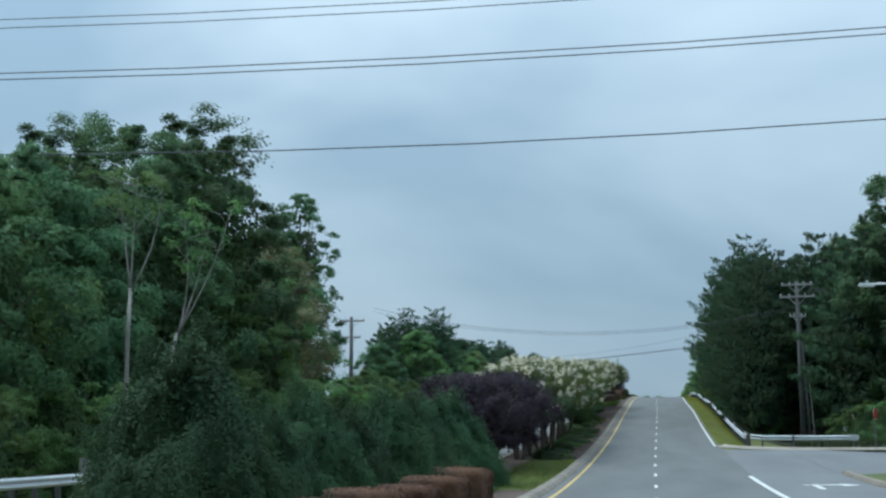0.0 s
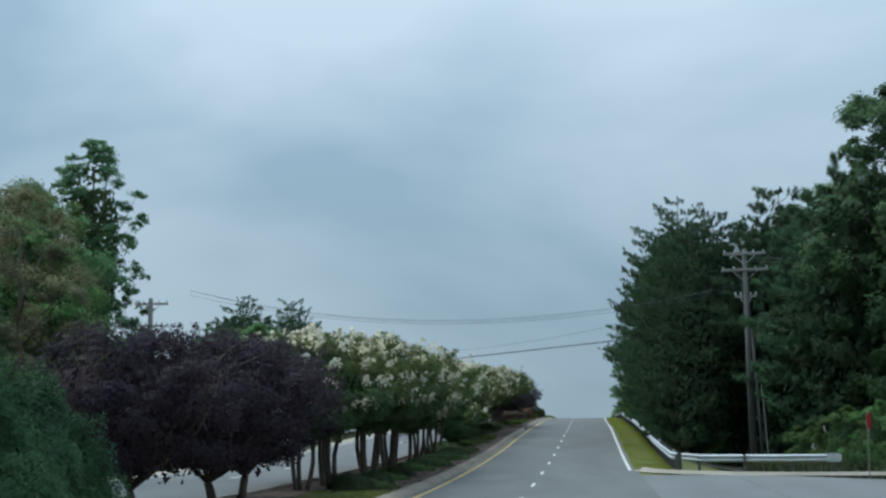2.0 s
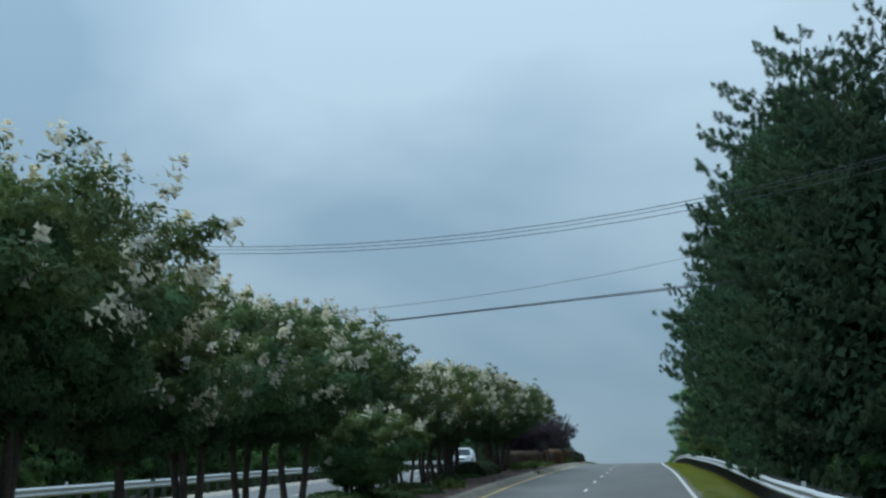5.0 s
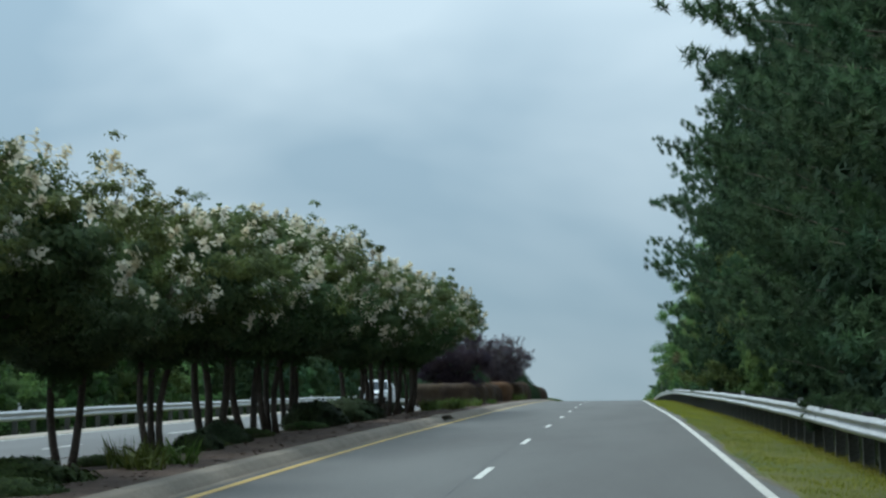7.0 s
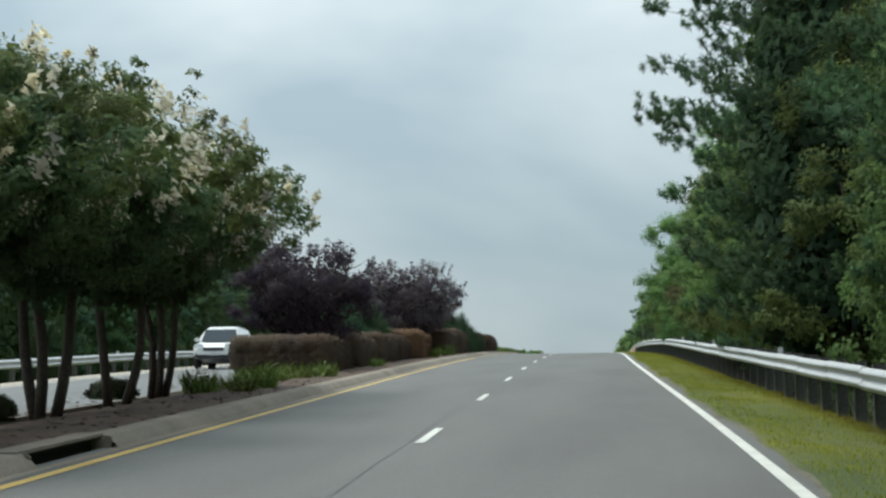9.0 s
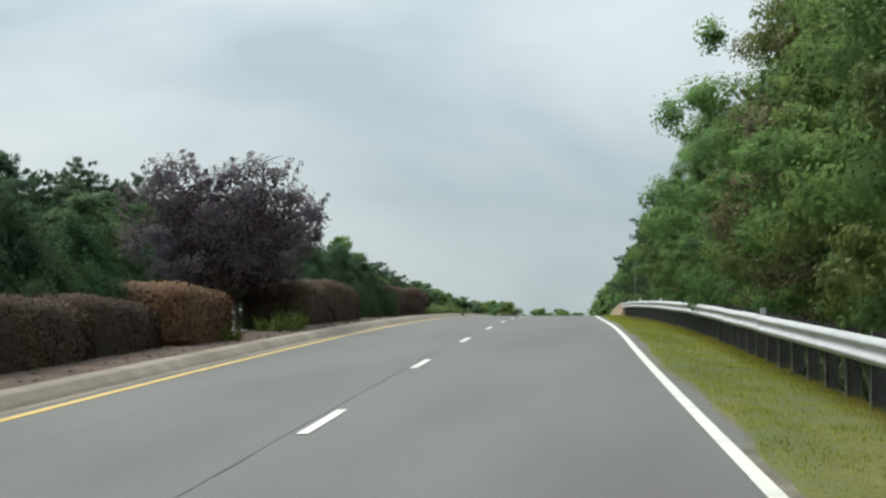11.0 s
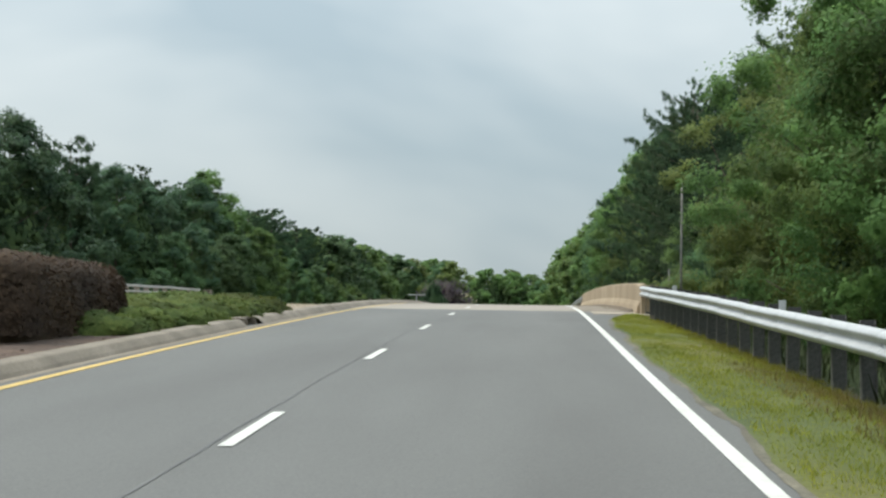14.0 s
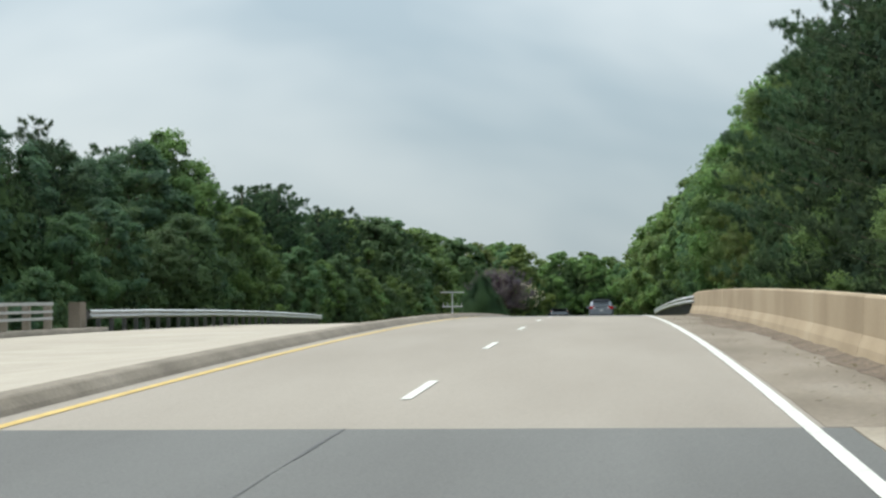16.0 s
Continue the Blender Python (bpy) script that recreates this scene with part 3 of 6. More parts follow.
def kerb(name, s0, s1, label):
    prof = [(-3.46, 0.003), (-3.50, 0.05), (-3.60, 0.135), (-3.64, 0.15), (-3.86, 0.155), (-3.88, 0.05)]
    return strip(name, s0, s1, prof[::-1], M_KERB, label, "kerb", 3.0, smooth=False)


kerb("kerb_median", -290, 204.2, "sloped grey concrete kerb along the planted median")
kerb("kerb_median_2", 207.4, 329.4, "sloped grey concrete kerb along the planted median")
kerb("kerb_median_3", 331.6, 345.8, "sloped grey concrete kerb beside the juniper bed")
kerb("kerb_bridge", 346.0, 520, "stained concrete kerb along the bridge median")
strip("kerb_opposite", -290, 340, lambda s: [(-7.78, opp(s) + 0.003), (-7.72, opp(s) + 0.13), (-7.52, opp(s) + 0.14), (-7.50, opp(s) + 0.02)], M_KERB, "low concrete kerb on the median's far edge", "kerb", 3.0, smooth=False)
strip("kerb_turn_lane", -290, 88, [(7.62, 0.003), (7.70, 0.14), (7.92, 0.15), (7.95, -0.05)], M_KERB, "concrete kerb along the turn lane", "kerb", 3.0, smooth=False)


def junction_kerb():
    """Concrete edge that rounds the corner of the side street."""
    verts, faces = [], []
    pts = []
    for i in range(15):
        a = math.pi / 2 * i / 14
        pts.append((127.0 - 6.5 * math.sin(a), 4.05 + 6.5 * (1 - math.cos(a))))
    pts += [(120.5, 14), (120.5, 20), (120.5, 30), (120.5, 45)]
    for i, (s, o) in enumerate(pts):
        q = pts[min(i + 1, len(pts) - 1)]
        p = pts[max(i - 1, 0)]
        d = Vector((q[0] - p[0], q[1] - p[1])).normalized()
        nrm = Vector((d.y, -d.x))
        for off, z in ((-0.30, 0.006), (0.0, 0.012), (0.08, 0.11), (0.28, 0.12), (0.30, -0.05)):
            verts.append(on(s - nrm.x * off * -1, o + nrm.y * off, z))
    for i in range(len(pts) - 1):
        for j in range(4):
            a, b = i * 5 + j, (i + 1) * 5 + j
            faces.append((a, b, b + 1, a + 1))
    return tagged(obj_from("kerb_corner", verts, faces, M_PALE), "pale concrete kerb rounding the side-street corner", "kerb", kind="structure")


junction_kerb()

# painted lines
strip("yellow_edge_line_trim", -290, 520, [(-3.20, 0.006), (-3.07, 0.006)], M_YELLOW, "worn yellow edge line along the median", "road marking", 3.0)
strip("white_edge_line_trim", 126.6, 520, [(3.56, 0.0065), (3.69, 0.0065)], M_WHITE, "white painted edge line of the carriageway", "road marking", 3.0)
strip("turn_line_trim", 20, 86, [(3.70, 0.0065), (3.90, 0.0065)], M_WHITE, "white line dividing off the turn lane", "road marking", 3.0)
strip("opposite_edge_line_trim", 20, 352, lambda s: [(-14.72, opp(s) + 0.008), (-14.58, opp(s) + 0.009)], M_WHITE, "white edge line of the oncoming carriageway", "road marking", 3.0)
strip("lane_seam_trim", 60, BRIDGE0, lambda s: [(-0.150 + 0.012 * math.sin(s * 0.23) + 0.006 * math.sin(s * 2.3), 0.0045), (-0.128 + 0.012 * math.sin(s * 0.23 + 0.1) + 0.010 * math.sin(s * 1.1) + 0.006 * math.sin(s * 3.7), 0.0045)], M_TAR, "dark tar-sealed joint between the two lanes", "road seam", 1.0)
for s0, s1, o0, wob in ((182.5, 187.5, 2.05, 1.3), (300, 303, 2.25, 0.6)):
    strip("crack_trim", s0, s1, lambda s, o0=o0, wob=wob, s0=s0, s1=s1: [(o0 + 0.05 * math.sin(s * wob) + 0.02 * math.sin(s * 5.3), 0.0044), (o0 + 0.004 + 0.018 * math.sin(math.pi * (s - s0) / (s1 - s0)) + 0.05 * math.sin(s * wob) + 0.02 * math.sin(s * 5.3 + 0.2), 0.0044)], M_TAR, "thin dark crack in the asphalt lane", "road crack", 0.25)

DASH0, DASH_STEP = 171.06, 12.192
dash_line = thing("lane_line_trim", Matrix(), "broken white line between the two lanes", "road marking", kind="structure")
for k in range(-14, 28):
    s = DASH0 + k * DASH_STEP
    d = strip("dash", s, s + 3.05, [(-0.055, 0.009), (0.055, 0.009)], M_WHITE, "", "", 1.5, kind="")
    d.parent = dash_line
opp_line = thing("opposite_lane_line_trim", Matrix(), "broken white line on the oncoming carriageway", "road marking", kind="structure")
for k in range(-6, 16):
    s = 187.5 + k * DASH_STEP
    d = strip("dash", s, s + 3.05, lambda q: [(-11.15, opp(q) + 0.05), (-11.0, opp(q) + 0.05)], M_WHITE, "", "", 1.5, kind="")
    d.parent = opp_line


# ---- guardrails ----
def w_beam_mesh(length, name, dents=()):
    """A rolled W-beam; dents are (place along it, depth, half width) where its top edge is knocked down."""
    knots = [(0.0, 0.155), (-0.03, 0.15), (-0.08, 0.10), (-0.08, 0.065), (-0.015, 0.02), (-0.015, -0.02), (-0.08, -0.065), (-0.08, -0.10), (-0.03, -0.15), (0.0, -0.155)]
    prof = [Vector((x, 0, z)) for x, z in knots]
    for _ in range(2):  # corners cut twice, as a rolled sheet bends
        cut = [prof[0]]
        for a, b in zip(prof[:-1], prof[1:]):
            cut += [a.lerp(b, 0.25), a.lerp(b, 0.75)]
        prof = cut + [prof[-1]]
    ys = [length * i / 48 for i in range(49)] if dents else [0.0, length]
    verts, faces = [], []

    def bent(v, y, thick):
        drop = sum(dp * math.exp(-((y - c) / w) ** 2) for c, dp, w in dents)
        k = min(1.0, max(0.0, (v.z + 0.02) / 0.175))
        return (v.x + thick + drop * 0.55 * k, y, v.z - drop * k)

    def sheet(rows, flip):
        base, wide = len(verts), len(rows[0])
        verts.extend(q for r in rows for q in r)
        for a in range(len(rows) - 1):
            for b in range(wide - 1):
                q = [base + a * wide + b, base + a * wide + b + 1, base + (a + 1) * wide + b + 1, base + (a + 1) * wide + b]
                faces.append(q[::-1] if flip else q)

    front = [[bent(v, y, 0.0) for v in prof] for y in ys]
    rear = [[bent(v, y, 0.012) for v in prof] for y in ys]
    sheet(front, False)
    sheet(rear, True)
    smooth = len(faces)
    sheet([[f[0] for f in front], [r[0] for r in rear]], False)
    sheet([[f[-1] for f in front], [r[-1] for r in rear]], True)
    sheet([front[0], rear[0]], True)
    sheet([front[-1], rear[-1]], False)
    me = bpy.data.meshes.new(name)
    me.from_pydata(verts, [], faces)
    me.polygons.foreach_set("use_smooth", [True] * smooth + [False] * (len(faces) - smooth))
    me.materials.append(M_STEEL)
    return me


def mesh_of(bm, name, mat):
    me = bpy.data.meshes.new(name)
    bm.to_mesh(me)
    bm.free()
    me.materials.append(mat)
    return me


BEAM = w_beam_mesh(3.84, "rail_panel")
def post_section():
    """A rolled steel post: two flanges and the web between them."""
    bm = box_bm(-0.085, -0.075, -0.05, 0.05, -0.9, 0.76)
    add_box(bm, 0.075, 0.085, -0.05, 0.05, -0.9, 0.76)
    return add_box(bm, -0.0748, 0.0748, -0.006, 0.006, -0.9, 0.76)


POST_MESH = mesh_of(post_section(), "post", M_RAILPOST)
# paler strip added on the post's front, painting its edge catching the light
LIT_EDGE_MESH = mesh_of(box_bm(-0.094, -0.0855, -0.012, 0.012, -0.9, 0.42), "lit_post_edge", M_POST)
BLOCK_MESH = mesh_of(box_bm(-0.06, 0.06, -0.06, 0.06, 0.40, 0.70, bevel=0.01), "spacer_block", M_RAILPOST)
REFLECT = mesh_of(box_bm(-0.05, 0.05, -0.006, 0.006, 0.0, 0.14, bevel=0.003), "reflector", M_SIGNWHITE)
BOLT = mesh_of(box_bm(-0.02, 0.0, -0.02, 0.02, -0.02, 0.02, bevel=0.006), "bolt", M_STEEL)


def guardrail(name, path, label, height=0.55, face=1, reflectors=True, seed=1, dents=()):
    """W-beam rail along points (s, o, z) of the plan; posts every 1.905 m. face: 1 shows its front to smaller o."""
    rng = random.Random(seed)
    root = thing(name, Matrix(), label, "guardrail")
    pts = []
    cur = [Vector(on(*path[0]))]
    dense = []
    for a, b in zip(path[:-1], path[1:]):
        n = max(2, int(math.hypot(b[0] - a[0], b[1] - a[1]) / 0.3))
        for i in range(n):
            f = i / n
            dense.append(on(a[0] + (b[0] - a[0]) * f, a[1] + (b[1] - a[1]) * f, a[2] + (b[2] - a[2]) * f))
    dense.append(on(*path[-1]))
    dist = [0.0]
    for p, q in zip(dense[:-1], dense[1:]):
        dist.append(dist[-1] + (q - p).length)
    arr = np.array([tuple(p) for p in dense])

    def at(d):
        return Vector([float(np.interp(d, dist, arr[:, i])) for i in range(3)])

    total, d, k = dist[-1], 0.0, 0
    while d < total - 0.4:
        p, q = at(d), at(min(d + 3.81, total))
        y = (q - p).normalized()
        x = y.cross(Vector((0, 0, 1))).normalized() * face
        start = p
        if x.cross(y).z < 0:
            start, y = q, -y
        z = x.cross(y)
        m = Matrix((x, y, z)).transposed().to_4x4()
        sag = rng.uniform(-0.008, 0.008)
        m.translation = start + z * (height + sag)
        z = Vector((0, 0, 1))
        y = z.cross(x)
        ln = (q - p).length / 3.81
        beam = BEAM
        near = [((m.inverted() @ on(sd, od, 0)).y, dp, w) for sd, od, dp, w in dents]
        near = [q for q in near if -0.2 < q[0] < 4.0]
        if near:
            beam = w_beam_mesh(3.84, "rail_panel", near)
        share("rail_panel", beam, root, m @ Matrix.Diagonal((1, ln, 1, 1)))
        share("bolt", BOLT, root, m @ Matrix.Translation((-0.012, 0.1, 0)))
        for half in (0.0, 1.905):
            if d + half > total - 0.2:
                break
            pp = at(d + half)
            mm = Matrix((x, y, z)).transposed().to_4x4()
            mm.translation = pp + x * 0.20
            mm = mm @ Matrix.Rotation(rng.uniform(-0.03, 0.03), 4, "Y")
            share("post", POST_MESH, root, mm)
            if reflectors and face < 0 and pp.y > 150:
                share("lit_post_edge", LIT_EDGE_MESH, root, mm)
            mb = Matrix((x, y, z)).transposed().to_4x4()
            mb.translation = pp + x * 0.07
            share("spacer_block", BLOCK_MESH, root, mb)
        if reflectors and k % 5 == 3:
            mr = Matrix((x, y, z)).transposed().to_4x4()
            mr.translation = p + x * 0.05 + z * (height + 0.14)
            share("reflector", REFLECT, root, mr)
        d += 3.81
        k += 1
    return root


def arc_corner():
    pts = []
    for i in range(7):
        a = math.pi / 2 * i / 6
        pts.append((126.0 - 2.2 * math.sin(a), 5.45 + 2.2 * (1 - math.cos(a)), 0.0))
    return pts


guard = guardrail("guardrail", [(348.4, 5.42, 0.08), (340, 5.5, 0.05), (300, 5.7, 0.0), (200, 5.6, 0.0), (150, 5.5, 0.0)] + arc_corner() + [(123.8, 11.6, 0.0)], "galvanised steel W-beam guardrail along the grass verge, dented near the bridge", 0.57, -1, True, 2, ((308.5, 5.66, 0.11, 0.5), (306.2, 5.67, 0.07, 0.3)))
guardrail("guardrail", [(20, -17.2, 0.1)] + [(s, -16.6, opp(s) - 0.02) for s in range(70, 360, 10)] + [(362, -16.45, opp(362))], "galvanised guardrail beyond the oncoming carriageway", 0.57, -1, True, 3)
guardrail("guardrail", [(s, -16.4 - max(0, s - 440) * 0.02, opp(s) + 0.0) for s in range(402, 472, 10)], "galvanised guardrail leaving the oncoming bridge", 0.57, -1, False, 4)
guardrail("guardrail", [(408.5, 5.45, 0.05), (430, 5.5, 0.0), (470, 5.7, 0.0)][::-1], "short galvanised guardrail beyond the bridge parapet", 0.57, -1, False, 5)


# ---- bridge parapets ----
def parapet():
    root = thing("bridge_parapet", Matrix(), "buff weathered concrete parapet of the bridge", "parapet")
    prof = [(5.28, -0.02), (5.33, 0.20), (5.40, 0.36), (5.41, 0.86), (5.43, 0.89), (5.66, 0.89), (5.68, 0.86), (5.68, -0.3)]
    s = 349.0
    i = 0
    while s < 410:
        e = min(s + 6.0, 410.4)
        verts, faces = [], []
        for q in (s + 0.012, (s + e) / 2, e - 0.012):
            cap = float(np.interp(q, [349, 351, 408, 410.4], [0.9, 1, 1, 0.9]))
            verts += [on(q, o, z * (cap if z > 0.5 else 1)) for o, z in prof]
        n = len(prof)
        for r in range(2):
            for j in range(n - 1):
                a, b = r * n + j, (r + 1) * n + j
                faces.append((a, a + 1, b + 1, b))
        faces.append(tuple(range(n))[::-1])
        faces.append(tuple(range(2 * n, 3 * n)))
        obj_from("wall_section", verts, faces, M_CONCRETE, root)
        s = e
        i += 1
    bm = box_bm(-0.02, 0.55, -0.5, 0.5, 0.0, 0.95, bevel=0.02)
    ob = part("end_block", bm, M_CONCRETE, root)
    ob.matrix_local = stand(348.9, 5.42, -0.1, tilt=True)
    return root


parapet()


def far_railing():
    root = thing("bridge_railing", Matrix(), "pale metal and concrete post-and-rail bridge railing", "railing")
    post = mesh_of(box_bm(-0.12, 0.12, -0.11, 0.11, 0, 0.86, bevel=0.02), "rail_post", M_PALE)
    s = 352.0
    ends = []
    while s <= 399:
        share("rail_post", post, root, stand(s, -16.35, opp(s) + 0.05, tilt=True))
        ends.append(s)
        s += 2.35
    for z, r in ((0.40, 0.06), (0.62, 0.06), (0.88, 0.075)):
        for a, b in zip(ends[:-1:4], ends[4::4] + [ends[-1]]):
            bm = box_bm(-r, r, 0, (on(b, 0) - on(a, 0)).length - 0.02, -r * 0.75, r * 0.75, bevel=0.015)
            ob = part("rail", bm, M_STEEL, root)
            ob.matrix_local = stand(a, -16.22, opp(a) + 0.05 + z, tilt=True)
    bm = box_bm(-0.2, 0.2, -0.45, 0.45, 0, 1.0, bevel=0.03)
    ob = part("end_pillar", bm, M_KERB, root)
    ob.matrix_local = stand(400.2, -16.35, opp(400), tilt=True)
    strip("bridge_edge_trim", 352, 402, lambda q: [(-16.6, opp(q) - 0.25), (-16.6, opp(q) + 0.1), (-15.75, opp(q) + 0.1), (-15.7, opp(q) - 0.05)], M_KERB, "stained concrete kerb under the bridge railing", "kerb", 3.0)


far_railing()


# ---- trees ----
def limb(p0, p1, r0, r1, rng, bend=0.12, n=5, sides=6):
    p0, p1 = Vector(p0), Vector(p1)
    ln = (p1 - p0).length
    off = Vector((rng.normal(), rng.normal(), rng.normal() * 0.4)) * ln * bend
    pts = [p0.lerp(p1, i / (n - 1)) + off * math.sin(math.pi * i / (n - 1)) for i in range(n)]
    return tube(pts, [r0 + (r1 - r0) * i / (n - 1) for i in range(n)], sides)


def cluster_points(rng, centre, radius, n, flat=0.75):
    """Points near the surface of a clump, and the way out from it."""
    d = rng.normal(size=(n, 3))
    d /= np.linalg.norm(d, axis=1, keepdims=True)
    r = radius * rng.uniform(0.35, 1.18, n)
    return np.asarray(centre) + d * r[:, None] * np.array([1, 1, flat]), d


def crown_parts(rng, root, clumps, per, leaf, mat, name="crown", label="", whole=(0, 0, 0), slim=0.8, flat=0.68):
    """Leaves over many clumps (centre, radius), mostly on the sides that face out of the crown."""
    pts, outs = [], []
    whole = np.asarray(whole, float)
    for c, r in clumps:
        n = max(6, int(per * rng.uniform(0.75, 1.25)))
        p, d = cluster_points(rng, c, r, n * 2, flat)
        w0 = np.asarray(c) - whole
        w0 = w0 / (np.linalg.norm(w0) + 1e-9)
        keep = np.argsort(-(d @ w0) + rng.uniform(0, 1.2, n * 2))[:n]
        p, d = p[keep], d[keep]
        w = p - whole
        w /= np.linalg.norm(w, axis=1, keepdims=True) + 1e-9
        o = d * 0.75 + w * 0.45 + np.array([0, 0, 0.25])
        pts.append(p)
        outs.append(o / np.linalg.norm(o, axis=1, keepdims=True))
    return cards_obj(name, cards(np.concatenate(pts), leaf, leaf * slim, rng, 0.8, outward=np.concatenate(outs)), mat, root, label)


def broadleaf(name, seed, height, spread, base, leaf_mat, label, n_clumps=70, per=100, leaf=0.17, bark=None, low=0.2, category="tree", core=0.6, inner=0.34, puff=(0.17, 0.34), head=0.0, tufts=5):
    """A tree with trunk, limbs and a crown of boughs, each made of smaller leaf clumps with gaps."""
    rng = np.random.default_rng(seed)
    root = thing(name, Matrix(), label, category)
    lean = Vector((rng.normal() * 0.04, rng.normal() * 0.04, 1))
    top = lean * height * 0.9
    pieces = [tube([top * f for f in (0, 0.25, 0.5, 0.75, 1)], [height * 0.014 * k for k in (1.25, 1.0, 0.8, 0.5, 0.15)], 8)]
    clumps, rings = [], []

    def profile(f):
        x = min(1.0, (f - base) / (1 - base))
        return max(0.0, math.sin(math.pi * x ** head)) ** 0.5 if head else max(0.0, math.sin(math.pi * min(1, x * 0.8 + low))) ** 0.6

    for i in range(9):
        f = base + (0.96 - base) * i / 8
        prof = profile(f)
        rings.append((top.x * f, top.y * f, height * (f * 0.96 + 0.02), max(0.1, spread * prof * core * (1 if i < 8 else 0.4))))
    for i in range(n_clumps):
        f = base + (1 - base) * (i + rng.uniform()) / n_clumps
        prof = profile(f)
        a = rng.uniform(0, 2 * math.pi)
        r = spread * prof * rng.uniform(0.35, 1.02) ** 0.7 * (1 + 0.11 * math.sin(3 * a + seed) + 0.07 * math.sin(7 * f + 2 * a))
        c = np.array([r * math.cos(a) + top.x * f, r * math.sin(a) + top.y * f, height * (f * 0.96 + 0.02)])
        big = spread * rng.uniform(*puff)
        way = c - np.array([0, 0, height * 0.45])
        way /= np.linalg.norm(way) + 1e-9
        for _ in range(tufts):
            d = rng.normal(size=3) + way * 0.8 + np.array([0, 0, 0.35])
            d /= np.linalg.norm(d)
            clumps.append((c + d * big * rng.uniform(0.30, 0.95) * np.array([1, 1, 0.8]), big * rng.uniform(0.36, 0.66)))
        if i % 4 == 0:
            st = max(base * 0.7, f - 0.2)
            pieces.append(limb(top * st, Vector(c), height * 0.006 * (1.2 - f) + 0.02, 0.015, rng, 0.12, 4, 5))
    v, f = merge(pieces)
    obj_from("trunk", v, f, bark or M_BARK, root, smooth=True)
    crown_parts(rng, root, clumps, per, leaf, leaf_mat, whole=(0, 0, height * 0.5))
    if core:
        cards_obj("inner_foliage", inner_cards(rng, rings, int(9 * spread * height * (core / 0.6) ** 1.5 / (inner * inner)), inner), M_SHADE, root)
    return root


def pine(name, seed, height, spread, base, label, whorl=0.58, per=46, needle=0.17, wide=0.030, brush=0.20, twigs=3.4, inner=0.30):
    """A loblolly pine: straight trunk, whorls of upturned branches that fan out into twigs with brushes of needles."""
    rng = np.random.default_rng(seed)
    root = thing(name, Matrix(), label, "pine tree")
    top = Vector((rng.normal() * 0.3, rng.normal() * 0.3, height))
    pieces = [tube([top * f for f in (0, 0.3, 0.6, 0.85, 1)], [0.2, 0.16, 0.11, 0.06, 0.015], 8)]
    axis = np.array(top)

    def reach(f):
        x = max(0.0, (f - base) / (1 - base))
        return spread * (1 - x ** 2.8 * 0.86) * min(1.0, 0.55 + 1.4 * f)

    cen, way, outs = [], [], []
    f, turn = base, 0.0
    while f < 0.985:
        for b in range(4 if f < 0.9 else 3):
            a = turn + b * 2 * math.pi / 4 + rng.normal() * 0.25
            ln = reach(f) * rng.choice([0.62, 0.8, 0.92, 1.0, 1.1]) * rng.uniform(0.9, 1.05)
            rise = 0.42 * f + rng.normal() * 0.10
            flat = np.array([math.cos(a), math.sin(a), 0.0])
            side = np.array([-math.sin(a), math.cos(a), 0.0])
            p0 = axis * f

            def along(u):
                return p0 + flat * ln * u + np.array([0, 0, ln * (rise * u + 0.16 * u * u - 0.10 * u)])

            if b % 2 == 0:
                pieces.append(tube([Vector(along(u)) for u in (0, 0.5, 0.95)], [0.026, 0.016, 0.006], 4))
            out = flat * 0.75 + np.array([0, 0, 0.6])
            ends = [(along(1.0), flat * 0.8 + np.array([0, 0, 0.7]))]
            for k in range(int(3 + ln * twigs)):
                u = rng.uniform(0.34, 1.0)
                sg = rng.choice([-1.0, 1.0])
                an = rng.uniform(0.35, 1.15)
                tw = flat * math.cos(an) + side * sg * math.sin(an) + np.array([0, 0, 0.25 + rng.normal() * 0.18])
                tl = ln * 0.34 * (1.15 - u) + rng.uniform(0.15, 0.4)
                e = along(u) + tw * tl
                ends.append((e, tw * 0.6 + np.array([0, 0, 0.75])))
                if tl > 0.55:
                    ends.append((along(u) + tw * tl * 0.5 + rng.normal(size=3) * 0.08, tw * 0.5 + side * sg * 0.3 + np.array([0, 0, 0.6])))
            for e, d in ends:
                cen.append(e)
                way.append(d / np.linalg.norm(d))
                outs.append(out)
        turn += 0.9 + rng.uniform(0, 0.5)
        f += whorl / height * rng.uniform(0.75, 1.25)
    n = len(cen)
    cen, way, outs = (np.repeat(np.array(q), per, 0) for q in (cen, way, outs))
    w = rng.uniform(0, 1, (n * per, 1))
    rad = rng.normal(size=(n * per, 3))
    rad /= np.linalg.norm(rad, axis=1, keepdims=True)
    v, f = merge(pieces)
    obj_from("trunk", v, f, M_BARK, root, smooth=True)
    cards_obj("crown", needle_cards(cen + way * (w - 0.6) * brush, rad + way * (0.25 + 0.3 * w), needle, wide, rng, outs + rad * 0.5), M_PINE, root)
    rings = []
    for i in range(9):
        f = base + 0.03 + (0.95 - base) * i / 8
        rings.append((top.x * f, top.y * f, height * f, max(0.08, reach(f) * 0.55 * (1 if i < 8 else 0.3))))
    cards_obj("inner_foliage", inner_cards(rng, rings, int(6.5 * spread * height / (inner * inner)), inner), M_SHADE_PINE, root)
    return root


